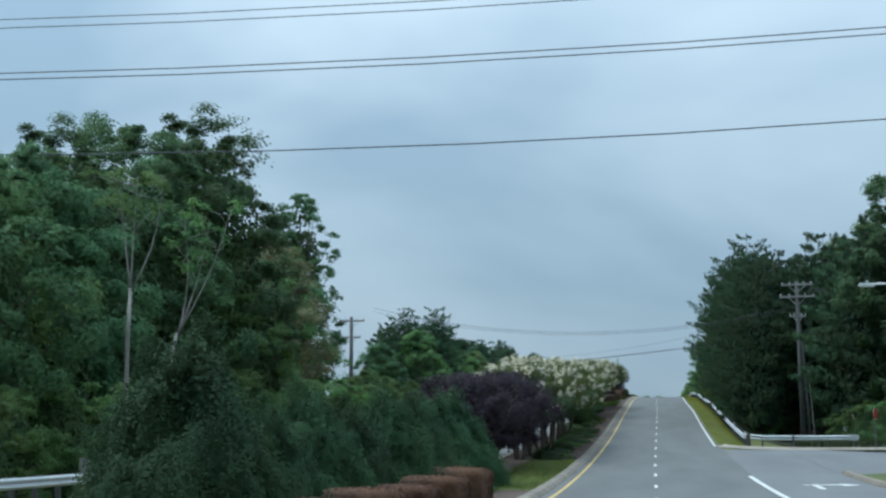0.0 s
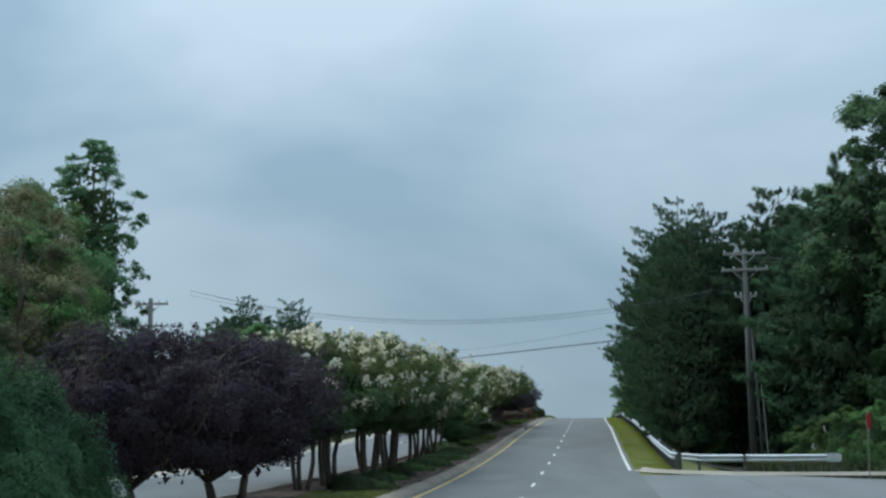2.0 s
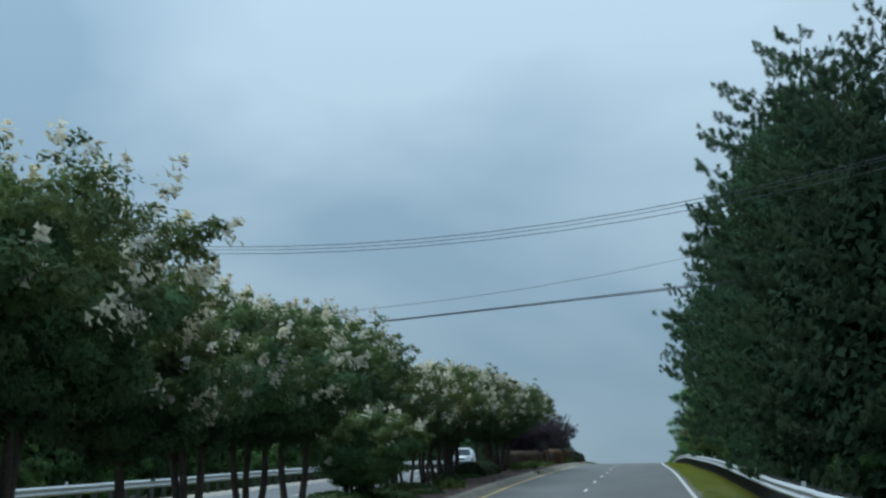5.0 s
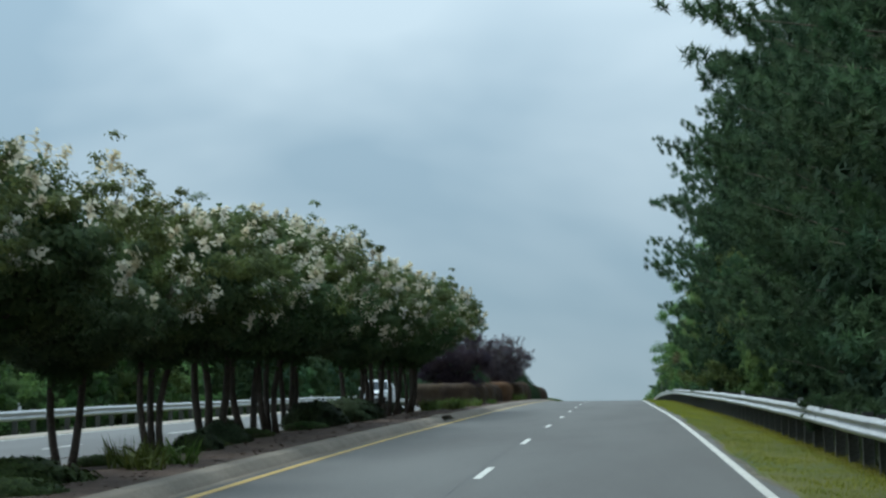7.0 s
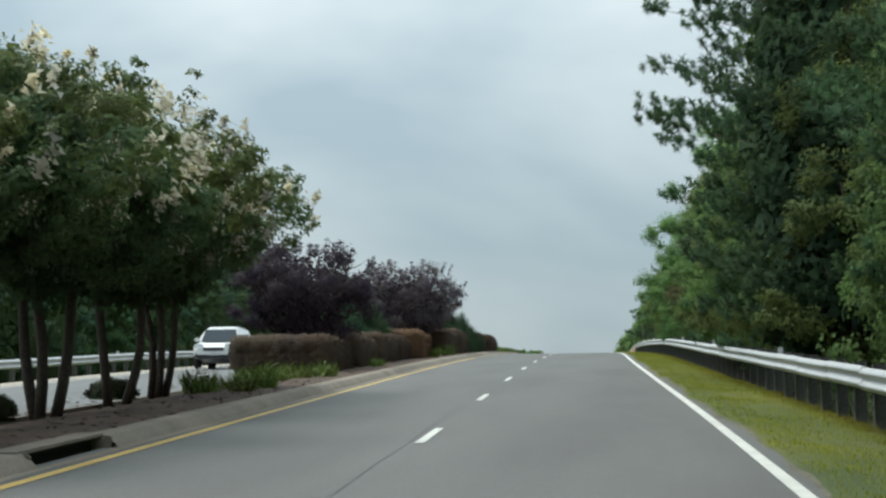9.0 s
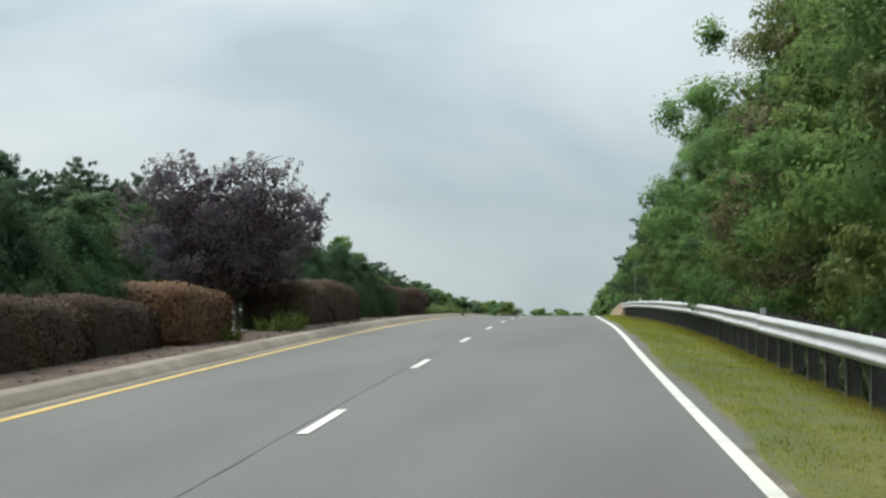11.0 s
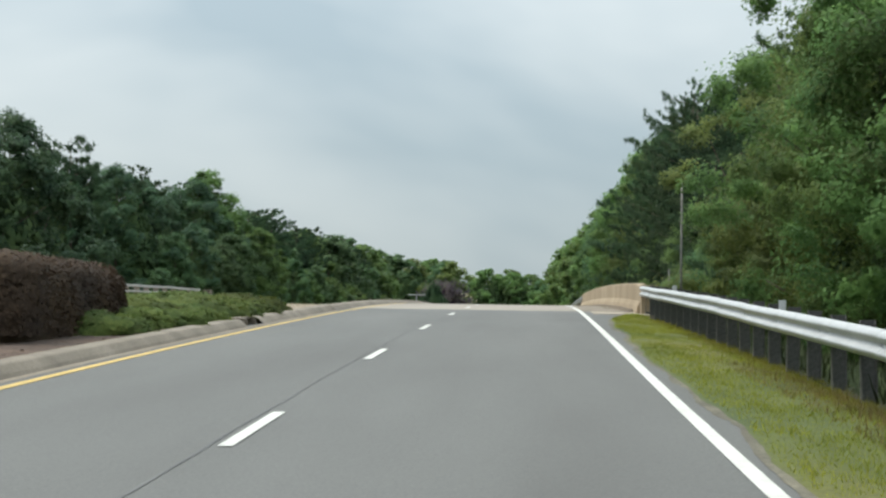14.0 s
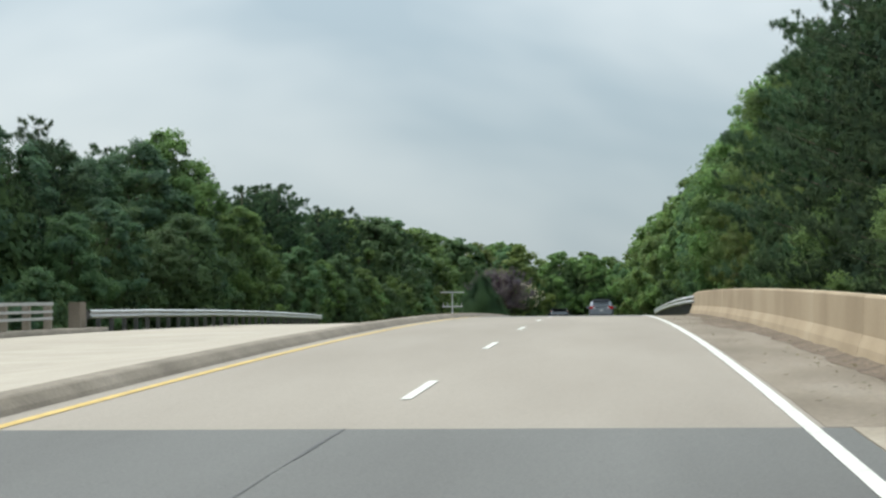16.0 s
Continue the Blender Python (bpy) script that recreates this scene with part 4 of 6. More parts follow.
def crape_myrtle(name, seed, height, spread, label, low_crown=False):
    """Two or three slim stems, a wide vase of leaf sprays and white panicles on its outside."""
    rng = np.random.default_rng(seed)
    root = thing(name, Matrix(), label, "crape myrtle", "crape myrtles in the median")
    n = 2 + seed % 2
    zs = np.array([0.44, 0.50, 0.60, 0.74, 0.86, 0.94, 1.0]) * height
    if low_crown:
        zs = np.array([0.26, 0.36, 0.54, 0.74, 0.88, 0.96, 1.0]) * height
    rs = np.array([0.30, 0.55, 0.84, 1.0, 0.92, 0.62, 0.25]) * spread
    for i in range(n):
        a = 2 * math.pi * i / n + rng.uniform(-0.4, 0.4)
        foot = Vector((math.cos(a) * 0.14, math.sin(a) * 0.14, -0.1))
        knee = Vector((math.cos(a) * 0.34, math.sin(a) * 0.34, height * (0.2 if low_crown else 0.42)))
        st = [limb(foot, knee, 0.085, 0.065, rng, 0.06)]
        for q in range(4):
            b = a + rng.uniform(-1.0, 1.0)
            head = Vector((math.cos(b) * spread * 0.62, math.sin(b) * spread * 0.62, height * rng.uniform(0.66, 0.86)))
            st.append(limb(knee, head, 0.045, 0.010, rng, 0.08))
        v, f = merge(st)
        obj_from("stem", v, f, M_BARK_MYRTLE, root, smooth=True)
    low, high, sprigs, flowers, fouts = [], [], [], [], []
    mid = np.array([0, 0, height * 0.6])

    def shell(k, z):
        a = rng.uniform(0, 2 * math.pi)
        r = float(np.interp(z, zs, rs)) * k * (1 + 0.13 * math.sin(3 * a + seed) + 0.07 * math.sin(7 * a + 2 * seed))
        return np.array([r * math.cos(a), r * math.sin(a), z])

    for i in range(155):
        z = float(np.interp(rng.uniform(), [0, 0.15, 0.8, 1], [zs[0], zs[1], zs[4], zs[6]]))
        k = rng.uniform(0.25, 1.0) ** 0.5
        (high if z > zs[3] and k > 0.55 else low).append((shell(k, z), rng.uniform(0.26, 0.48)))
    for i in range(44):
        c = shell(0.98, float(rng.uniform(zs[2], zs[5])))
        d = c - mid
        d = d / np.linalg.norm(d) + np.array([0, 0, 0.35])
        ln = rng.uniform(0.08, 0.22)
        sprigs += [(c + d * q * ln + rng.normal(size=3) * 0.06, 0.22 - 0.035 * q) for q in (0.4, 1.1, 1.8, 2.4)]
    for i in range(36 if low_crown else 88):
        z = float(np.interp(rng.uniform(), [0, 0.42, 1], [zs[1], zs[3], zs[6]]))
        c = shell(rng.uniform(1.0, 1.16), z)
        c[2] += 0.12
        d = c - mid
        d /= np.linalg.norm(d)
        m = 26
        ax = d * 0.55 + np.array([0, 0, 0.5])
        u = rng.uniform(0, 1, m)
        big = rng.uniform(0.7, 1.5)
        flowers.append(c + ax * (u * 0.27 * big)[:, None] + rng.normal(size=(m, 3)) * (0.062 * big * (1.25 - u))[:, None])
        fouts.append(np.repeat((d + np.array([0, 0, 0.5]))[None] / np.linalg.norm(d + np.array([0, 0, 0.5])), m, 0))
    crown_parts(rng, root, low, 215, 0.098, M_MYRTLE, "crown", "", mid, 0.6, 0.55)
    crown_parts(rng, root, high, 210, 0.09, M_MYRTLE_TOP, "young_growth", "yellow-green young leaves", mid, 0.6, 0.5)
    crown_parts(rng, root, sprigs, 36, 0.085, M_MYRTLE_TOP, "sprig", "", mid, 0.6, 0.6)
    body = [(0, 0, float(z), float(r) * 0.72) for z, r in zip(zs[:6], rs[:6])]
    cards_obj("inner_foliage", inner_cards(rng, body, 1500 if low_crown else 8500, 0.15), M_SHADE, root)
    cards_obj("blossom", cards(np.concatenate(flowers), 0.10, 0.095, rng, 0.3, outward=np.concatenate(fouts)), M_FLOWER, root, "white flower panicles")
    return root


def plum(name, seed, height, spread, label, sparse=1.0, leaf=None):
    rng = np.random.default_rng(seed)
    root = thing(name, Matrix(), label, "plum tree", "purple plum trees in the median")
    fork = Vector((0.1, 0.05, height * 0.17))
    pieces = [limb((0, 0, -0.1), fork, 0.13, 0.10, rng, 0.05)]
    clumps, twigs = [], []
    for i in range(10):
        a = 2 * math.pi * i / 10 + rng.uniform(-0.3, 0.3)
        e = Vector((math.cos(a) * spread * 0.8, math.sin(a) * spread * 0.8, height * rng.uniform(0.5, 0.9)))
        pieces.append(limb(fork, e, 0.06, 0.012, rng, 0.1))
        for _ in range(6):
            b = fork.lerp(e, rng.uniform(0.55, 1))
            t = b + Vector((rng.normal() * 0.5, rng.normal() * 0.5, rng.uniform(0.3, 0.9)))
            pieces.append(limb(b, t, 0.018, 0.006, rng, 0.1, 4, 4))
    zc, rz = height * 0.62, height * 0.36
    for i in range(80):
        d = rng.normal(size=3)
        d /= np.linalg.norm(d)
        k = rng.uniform(0.3, 1.0) ** 0.5 * (1 + 0.1 * math.sin(4 * math.atan2(d[1], d[0]) + seed))
        clumps.append((np.array([d[0] * spread * k, d[1] * spread * k, zc + d[2] * rz * k]), spread * rng.uniform(0.14, 0.24)))
    for i in range(46):
        d = rng.normal(size=3)
        d[2] = abs(d[2]) + 0.1
        d /= np.linalg.norm(d)
        p = Vector((d[0] * spread, d[1] * spread, zc + d[2] * rz)) * 0.97
        q = p + Vector((d[0] * 0.3, d[1] * 0.3, 0.35 + 0.3 * rng.uniform()))
        pieces.append(limb(p, q, 0.012, 0.005, rng, 0.08, 3, 4))
        twigs += [(np.array(p.lerp(q, u)), 0.12) for u in (0.3, 0.65, 1.0)]
    v, f = merge(pieces)
    obj_from("trunk", v, f, M_BARK, root, smooth=True)
    crown_parts(rng, root, clumps, 300 * sparse, 0.09, leaf or M_PLUM, whole=(0, 0, zc))
    body = [(0, 0, zc + rz * t, spread * (0.75 if sparse > 0.9 else 0.7) * math.sqrt(max(0.02, 1 - t * t))) for t in (-0.8, -0.45, -0.15, 0.1, 0.35, 0.65)]
    cards_obj("inner_foliage", inner_cards(rng, body, 3600 if sparse > 0.9 else 2600, 0.16), M_SHADE_PLUM, root)
    crown_parts(rng, root, twigs, 24, 0.075, leaf or M_PLUM, "twig_leaf", whole=(0, 0, zc))
    return root


def bush(name, seed, rx, ry, h, mat, label, category="shrub", n=6000, leaf=0.16, power=2.0, spray_up=0.5, group="", taper=0.0, core=0.9, rough=0.13):
    """A dense clipped or mounded plant: leaves over an uneven body, with a shaded inside."""
    rng = np.random.default_rng(seed)
    root = thing(name, Matrix(), label, category, group)

    def body(q):
        q = q / ((np.abs(q) ** power).sum(1) ** (1 / power))[:, None]
        wob = np.array([noise.noise(Vector(u) * 2.3 + Vector((seed, 0, 0))) + 0.5 * noise.noise(Vector(u) * 5.1 + Vector((0, seed, 0))) for u in q])
        fine = np.array([noise.noise(Vector(u) * 12.0 + Vector((0, 0, seed))) for u in q])
        r = 1 + wob * rough + fine * 0.35 * rough
        t = 1 - taper * np.clip(q[:, 2], 0, 1)
        return np.stack([q[:, 0] * rx * r * t, q[:, 1] * ry * r * t, q[:, 2] * h * r], 1), q

    d = rng.normal(size=(n, 3)) * np.array([1, 1, 0.9])
    d[:, 2] = np.abs(d[:, 2])
    if power > 4:
        d = rng.uniform(-1, 1, size=(n, 3))
        side = rng.integers(0, 5, n)
        d[side == 0, 0], d[side == 1, 0], d[side == 2, 1], d[side == 3, 1] = 1, -1, 1, -1
        d[:, 2] = np.abs(d[:, 2])
        d[side == 4, 2] = 1
    c, p = body(d)
    c = c * rng.uniform(core if core < 0.9 else 0.93, 1.05, n)[:, None]
    out = p ** 3 if power > 4 else p.copy()
    out = out / np.linalg.norm(out, axis=1, keepdims=True) + np.array([0, 0, 0.25])
    out /= np.linalg.norm(out, axis=1, keepdims=True)
    spray = out + np.array([0, 0, spray_up])
    spray /= np.linalg.norm(spray, axis=1, keepdims=True)
    cards_obj("foliage", cards(c, leaf, leaf * 0.75, rng, 0.3, spray, 0.45, out), mat, root)
    q = []
    for i in range(9):
        ph = math.pi / 2 * i / 8
        for j in range(20):
            th = 2 * math.pi * j / 20
            q.append((math.cos(th) * math.cos(ph), math.sin(th) * math.cos(ph), math.sin(ph) + 1e-4))
    c, _ = body(np.array(q))
    verts = [tuple(np.array(v) * core - (np.array([0, 0, 0.1]) if i < 20 else 0)) for i, v in enumerate(c)]
    faces = [(i * 20 + j, i * 20 + (j + 1) % 20, (i + 1) * 20 + (j + 1) % 20, (i + 1) * 20 + j) for i in range(8) for j in range(20)]
    obj_from("foliage_bulk", verts, faces, mat, root, smooth=True)
    return root


def place(proto, spots, rng, turn=True, vary=0.06):
    """Sets a made thing at the first spot and copies of it at the others; spots are (s, o, z, scale)."""
    for i, (s, o, z, k) in enumerate(spots):
        m = stand(s, o, z, rng.uniform(0, 360) if turn else 0.0) @ Matrix.Diagonal((k, k, k * (rng.uniform(1 - vary, 1 + vary) if turn else 1), 1))
        if i == 0:
            proto.matrix_world = m
        else:
            c = copy_thing(proto, Matrix())
            c.matrix_basis = m


def ground_z(s, o):
    cc = ground_cols(s)
    return float(np.interp(o, [c[0] for c in cc], [c[1] for c in cc]))


RT = random.Random(11)

# woods on the right-hand side of the road
PINE_L = "tall dark green loblolly pine at the wood's edge"
FAR_PINE = "dark green pine deeper in the wood"
OAK_L = "leafy green hardwood tree in the roadside wood"
FAR_OAK = "green hardwood tree in the distant wood"
PROTO = {
    "p1": pine("pine_tree", 21, 17.0, 5.0, 0.08, PINE_L), "p2": pine("pine_tree", 22, 15.5, 4.7, 0.07, PINE_L), "p3": pine("pine_tree", 23, 18.0, 5.2, 0.10, PINE_L),
    "fp1": pine("pine_tree", 24, 17.0, 4.6, 0.12, FAR_PINE, 0.85, 26, 0.30, 0.065, 0.3, 2.3, 0.5), "fp2": pine("pine_tree", 25, 16.0, 4.4, 0.10, FAR_PINE, 0.85, 26, 0.30, 0.065, 0.3, 2.3, 0.5),
    "h1": broadleaf("hardwood_tree", 31, 14.0, 4.7, 0.12, M_LEAF, OAK_L), "h2": broadleaf("hardwood_tree", 32, 12.0, 4.4, 0.10, M_LEAF_DARK, "dark green hardwood tree in the roadside wood"),
    "h4": broadleaf("hardwood_tree", 34, 11.0, 4.0, 0.09, M_LEAF, OAK_L),
    "n1": broadleaf("hardwood_tree", 46, 14.0, 4.6, 0.10, M_LEAF, OAK_L, 90, 150, 0.12, inner=0.24), "n2": broadleaf("hardwood_tree", 47, 12.0, 4.3, 0.09, M_LEAF_DARK, "dark green hardwood tree in the roadside wood", 90, 150, 0.12, inner=0.24),
    "n3": broadleaf("hardwood_tree", 48, 12.0, 4.2, 0.09, M_LEAF_YELLOW, "hardwood tree with yellowing green leaves by the road", 90, 150, 0.12, inner=0.24),
    "f1": broadleaf("hardwood_tree", 37, 14.0, 4.8, 0.06, M_LEAF, FAR_OAK, 64, 62, 0.27, inner=0.5, core=0.74, puff=(0.20, 0.36)), "f2": broadleaf("hardwood_tree", 38, 13.0, 4.6, 0.05, M_LEAF_DARK, FAR_OAK, 64, 62, 0.27, inner=0.5, core=0.74, puff=(0.20, 0.36)),
    "f3": broadleaf("hardwood_tree", 39, 12.0, 4.4, 0.05, M_LEAF_YELLOW, "yellow-green hardwood tree in the distant wood", 64, 62, 0.27, inner=0.5, core=0.74, puff=(0.20, 0.36)),
    "d1": broadleaf("hardwood_tree", 55, 14.0, 4.9, 0.04, M_LEAF, FAR_OAK, 52, 44, 0.45, inner=0.8, tufts=4, core=0.74, puff=(0.20, 0.36)), "d2": broadleaf("hardwood_tree", 56, 13.4, 4.7, 0.04, M_LEAF_DARK, FAR_OAK, 52, 44, 0.45, inner=0.8, tufts=4, core=0.74, puff=(0.20, 0.36)),
    "d3": broadleaf("hardwood_tree", 57, 12.6, 4.6, 0.04, M_LEAF_YELLOW, "yellow-green hardwood tree in the distant wood", 52, 44, 0.45, inner=0.8, tufts=4, core=0.74, puff=(0.20, 0.36)),
    "w1": broadleaf("hardwood_tree", 58, 13.0, 4.4, 0.04, M_LEAF_BLUE, "dark blue-green tree in the wood beyond the road", 80, 90, 0.19, inner=0.4, core=0.74, puff=(0.15, 0.28)),
    "rust": broadleaf("hardwood_tree", 35, 11.5, 3.6, 0.08, M_LEAF_RUST, "hardwood tree with thin rust-brown leaves", 60, 80, 0.11, core=0),
    "sap": broadleaf("sapling_tree", 36, 6.0, 2.8, 0.03, M_LEAF, "low leafy sapling at the foot of the wood", 34, 90, 0.12, inner=0.22),
    "tall": broadleaf("hardwood_tree", 42, 18.5, 5.2, 0.10, M_LEAF_DARK, "very tall dark hardwood tree beyond the oncoming road", 120, 95, 0.18, low=0.14, puff=(0.15, 0.28)),
    "clump": broadleaf("hardwood_tree", 43, 20.0, 3.3, 0.05, M_LEAF_DARK, "tall slim hardwood with a tufted top", 150, 60, 0.15, core=0.5, puff=(0.14, 0.26), head=1.55),
}
spots = {k: [] for k in PROTO}


def put(kind, s, o, k=1.0, z=None):
    if s > 475:  # plainer crowns far off
        kind = {"f1": "d1", "f2": "d2", "f3": "d3"}.get(kind, kind)
    spots[kind].append((s, o, (ground_z(s, o) if z is None else z) - 0.05, k))


s = 158.0
while s < 238:
    put(RT.choice(["p1", "p2", "p3"]), s, (8.2 if s < 197 else 11.4) + RT.uniform(-0.5, 0.8), RT.uniform(0.84, 0.93))
    put(RT.choice(["fp1", "fp2"]), s + 2, 13.0 + RT.uniform(-1, 1.5), RT.uniform(0.84, 0.95))
    if RT.random() < 0.6:
        put(RT.choice(["fp1", "fp2"]), s + 1, 18.5 + RT.uniform(-2, 2), RT.uniform(0.85, 0.95))
    s += RT.uniform(3.4, 4.4)
for s in (200, 207, 214, 220, 226, 231, 236):
    put(RT.choice(["sap", "sap", "n2"]), s, 9.3 + RT.uniform(0, 0.6), RT.uniform(0.75, 1.05))
put("n3", 238, 10.4, 0.95), put("p1", 198.5, 8.3, 0.95), put("p3", 206.5, 9.6, 0.92), put("p2", 213.5, 9.9, 1.02), put("p1", 234.5, 8.3, 0.97), put("p3", 230.0, 8.2, 0.93)
s = 241.0
while s < 352:
    put(RT.choice(["n1", "n3", "n1", "n2", "n1", "n3"]), s, (10.15 if s < 285 else 11.3) + RT.uniform(-0.4, 0.9), RT.uniform(0.78, 0.95) * (1.0 if s < 285 else 0.9))
    put(RT.choice(["f1", "f2", "fp1"]), s + 2, 14.0 + RT.uniform(-1, 1.5), RT.uniform(0.92, 1.02) * (1.0 if s < 285 else 0.85))
    if RT.random() < 0.5:
        put(RT.choice(["fp1", "f2"]), s + 1, 20.5 + RT.uniform(-2, 2), RT.uniform(0.85, 0.95))
    if RT.random() < 0.6:
        put("sap", s + 1.5, 10.6 + RT.uniform(-0.3, 0.5), RT.uniform(0.6, 0.9))
    s += RT.uniform(3.9, 5.0)
put("n1", 222, 10.6, 0.84), put("n3", 228, 10.2, 0.88), put("n1", 233.5, 9.9, 0.90), put("n1", 215, 9.5, 0.78), put("n3", 208.5, 9.3, 0.68), put("n1", 202, 9.2, 0.58)
put("rust", 270, 10.2, 1.0), put("rust", 277, 10.4, 1.1)
put("n3", 349, 11.0, (7.8 - ground_z(349, 11.0)) / 12), put("n1", 334, 10.9, 0.86), put("n1", 325, 10.0, 0.80)
s = 354.0
while s < 690:
    far = 1.0 if s < 480 else 1.5
    top = float(np.interp(s, [354, 378, 396, 430, 480, 530, 600], [8.5, 10.5, 14.0, 14.2, 13.5, 15.0, 17.0]))
    if s > 446:
        put(RT.choice(["f1", "f2", "f1"]), s, 13.4 + RT.uniform(-0.8, 0.8), (top - ground_z(s, 10)) / 13.6 * RT.uniform(0.92, 1.04))
        put(RT.choice(["f1", "f2", "fp1"]), s + 2, 17.0 + RT.uniform(-1.5, 2), (top - ground_z(s, 17)) / 14.5 * RT.uniform(0.98, 1.1))
    else:
        kind, tall = RT.choice([("p1", 17.0), ("p2", 15.5), ("n1", 14.0), ("p3", 18.0)])
        put(kind, s, (11.4 if s < 398 else 13.0) + RT.uniform(-0.7, 0.7), (top - ground_z(s, 11)) / tall * RT.uniform(0.9, 1.04) * (0.82 if s < 395 else 1.0))
        put(RT.choice(["n2", "n3", "n1", "sap"]), s + 1.5, (10.2 if s < 396 else 12.0) + RT.uniform(-0.6, 0.6), RT.uniform(0.62, 0.78))
        put(RT.choice(["fp1", "fp2"]), s + 2.5, 17.0 + RT.uniform(-1.5, 2), (top + 1.5 - ground_z(s, 17)) / 16.5)
    s += RT.uniform(5.0, 6.5) * far
# the corner by the junction
for s, o, k in ((129, 18, 0.85), (134, 21, 1.0), (131, 25, 1.05), (142, 15.5, 1.0), (146, 14.5, 1.0), (152, 15, 1.0), (156, 13, 1.0), (127, 31, 1.1), (138, 28, 1.1), (155, 18, 1.1)):
    put(RT.choice(["fp1", "fp2"]), s, o, k)
put("tall", 139, 18.8, 1.1), put("h2", 124.5, 24, 1.1), put("h4", 128, 21, 1.0), put("h1", 176, 18.5, 1.3)
for s, o in ((124.5, 18), (127.5, 15.8), (131, 14.5), (136, 13.8), (143, 13), (158, 9)):
    put("sap", s, o, RT.uniform(0.45, 0.6))

# woods beyond the oncoming carriageway
for kind, s, o, k in (("h2", 56, -25, 0.95), ("h1", 64, -27, 0.95), ("h2", 70, -24, 1.02), ("h1", 76, -27.5, 1.08), ("tall", 84, -27.5, 0.80), ("h2", 88.5, -27, 1.15), ("tall", 94, -28, 0.88), ("h2", 99, -26.5, 1.2),
                      ("tall", 103, -27, 0.97), ("tall", 110, -25, 1.05), ("tall", 117, -27.6, 1.06), ("h2", 122, -28.6, 1.0), ("h1", 129, -32, 1.1), ("h2", 137, -32, 1.1), ("h1", 147, -29, 0.95), ("clump", 163, -29.6, 1.03), ("h2", 156, -31.0, 1.3), ("h1", 150, -30.0, 1.12),
                      ("f2", 100, -33, 1.2), ("f1", 112, -34, 1.3), ("f2", 90, -33, 1.1), ("f1", 80, -33, 1.0), ("f2", 70, -32, 0.95), ("f1", 125, -33, 1.1), ("f2", 172, -31, 0.5)):
    put(kind, s, o, k)
put("rust", 137, -25.8, 1.17), put("rust", 133.5, -27.5, 1.10), put("h4", 108, -21.5, 0.8)
for s in range(56, 170, 6):
    put("sap", s + RT.uniform(-2, 2), -20.3 + RT.uniform(-1, 0.5), RT.uniform(0.6, 0.9))
for kind, s, o, k in (("p1", 180.8, -23.0, 0.68), ("p2", 185, -23.6, 0.62), ("p3", 190, -22.6, 0.54), ("p2", 196, -22.0, 0.73), ("p1", 203, -22.2, 0.60)):
    put(kind, s, o, k)
s = 172.0
while s < 255:
    put(RT.choice(["fp1", "fp2", "f2"]), s, -25 + RT.uniform(-1.5, 1), RT.uniform(0.52, 0.62))
    put(RT.choice(["sap", "sap", "f1"]), s + 2, -21.5 + RT.uniform(-1, 0.5), RT.uniform(0.4, 0.6))
    s += RT.uniform(4.5, 6)
while s < 650:
    k = (float(np.interp(s, [255, 350, 400, 440, 500, 650], [8.6, 8.6, 9.1, 10.2, 12.4, 16.5])) - ground_z(s, -26)) / 10.9
    kind = RT.choice(["fp1", "fp2", "fp1", "f2", "fp2", "f1"] if s > 452 else ["fp1", "w1", "fp1", "w1", "fp2", "w1"])
    put(kind, s, -26 + RT.uniform(-2, 1.5), RT.uniform(0.60, 0.68) * k * (1.22 if kind in ("f1", "f2", "w1") else 1.0))
    put(RT.choice(["sap", "f1", "f2"] if s > 452 else ["w1", "f2", "w1"]), s + 2, -21.5 + RT.uniform(-1, 1), RT.uniform(0.4, 0.55))
    put(RT.choice(["fp1", "fp2", "f2", "f1"] if s > 452 else ["fp1", "fp2", "w1", "w1"]), s + 3, -33 + RT.uniform(-3, 3), RT.uniform(0.66, 0.76) * k)
    s += RT.uniform(4.6, 6.0) * (1.0 if s < 480 else 1.4)
# the far end of the road
for i in range(84):
    a = i / 83
    put(RT.choice(["f1", "f2", "f3", "f1"]), 650 + RT.uniform(-25, 40) + 60 * math.sin(math.pi * a), -120 + 190 * a, RT.uniform(1.04, 1.12) + 0.26 * min(1.0, max(0.0, abs(190 * a - 121) / 14 - 0.7)))

for kind, proto in PROTO.items():
    place(proto, spots[kind], RT)

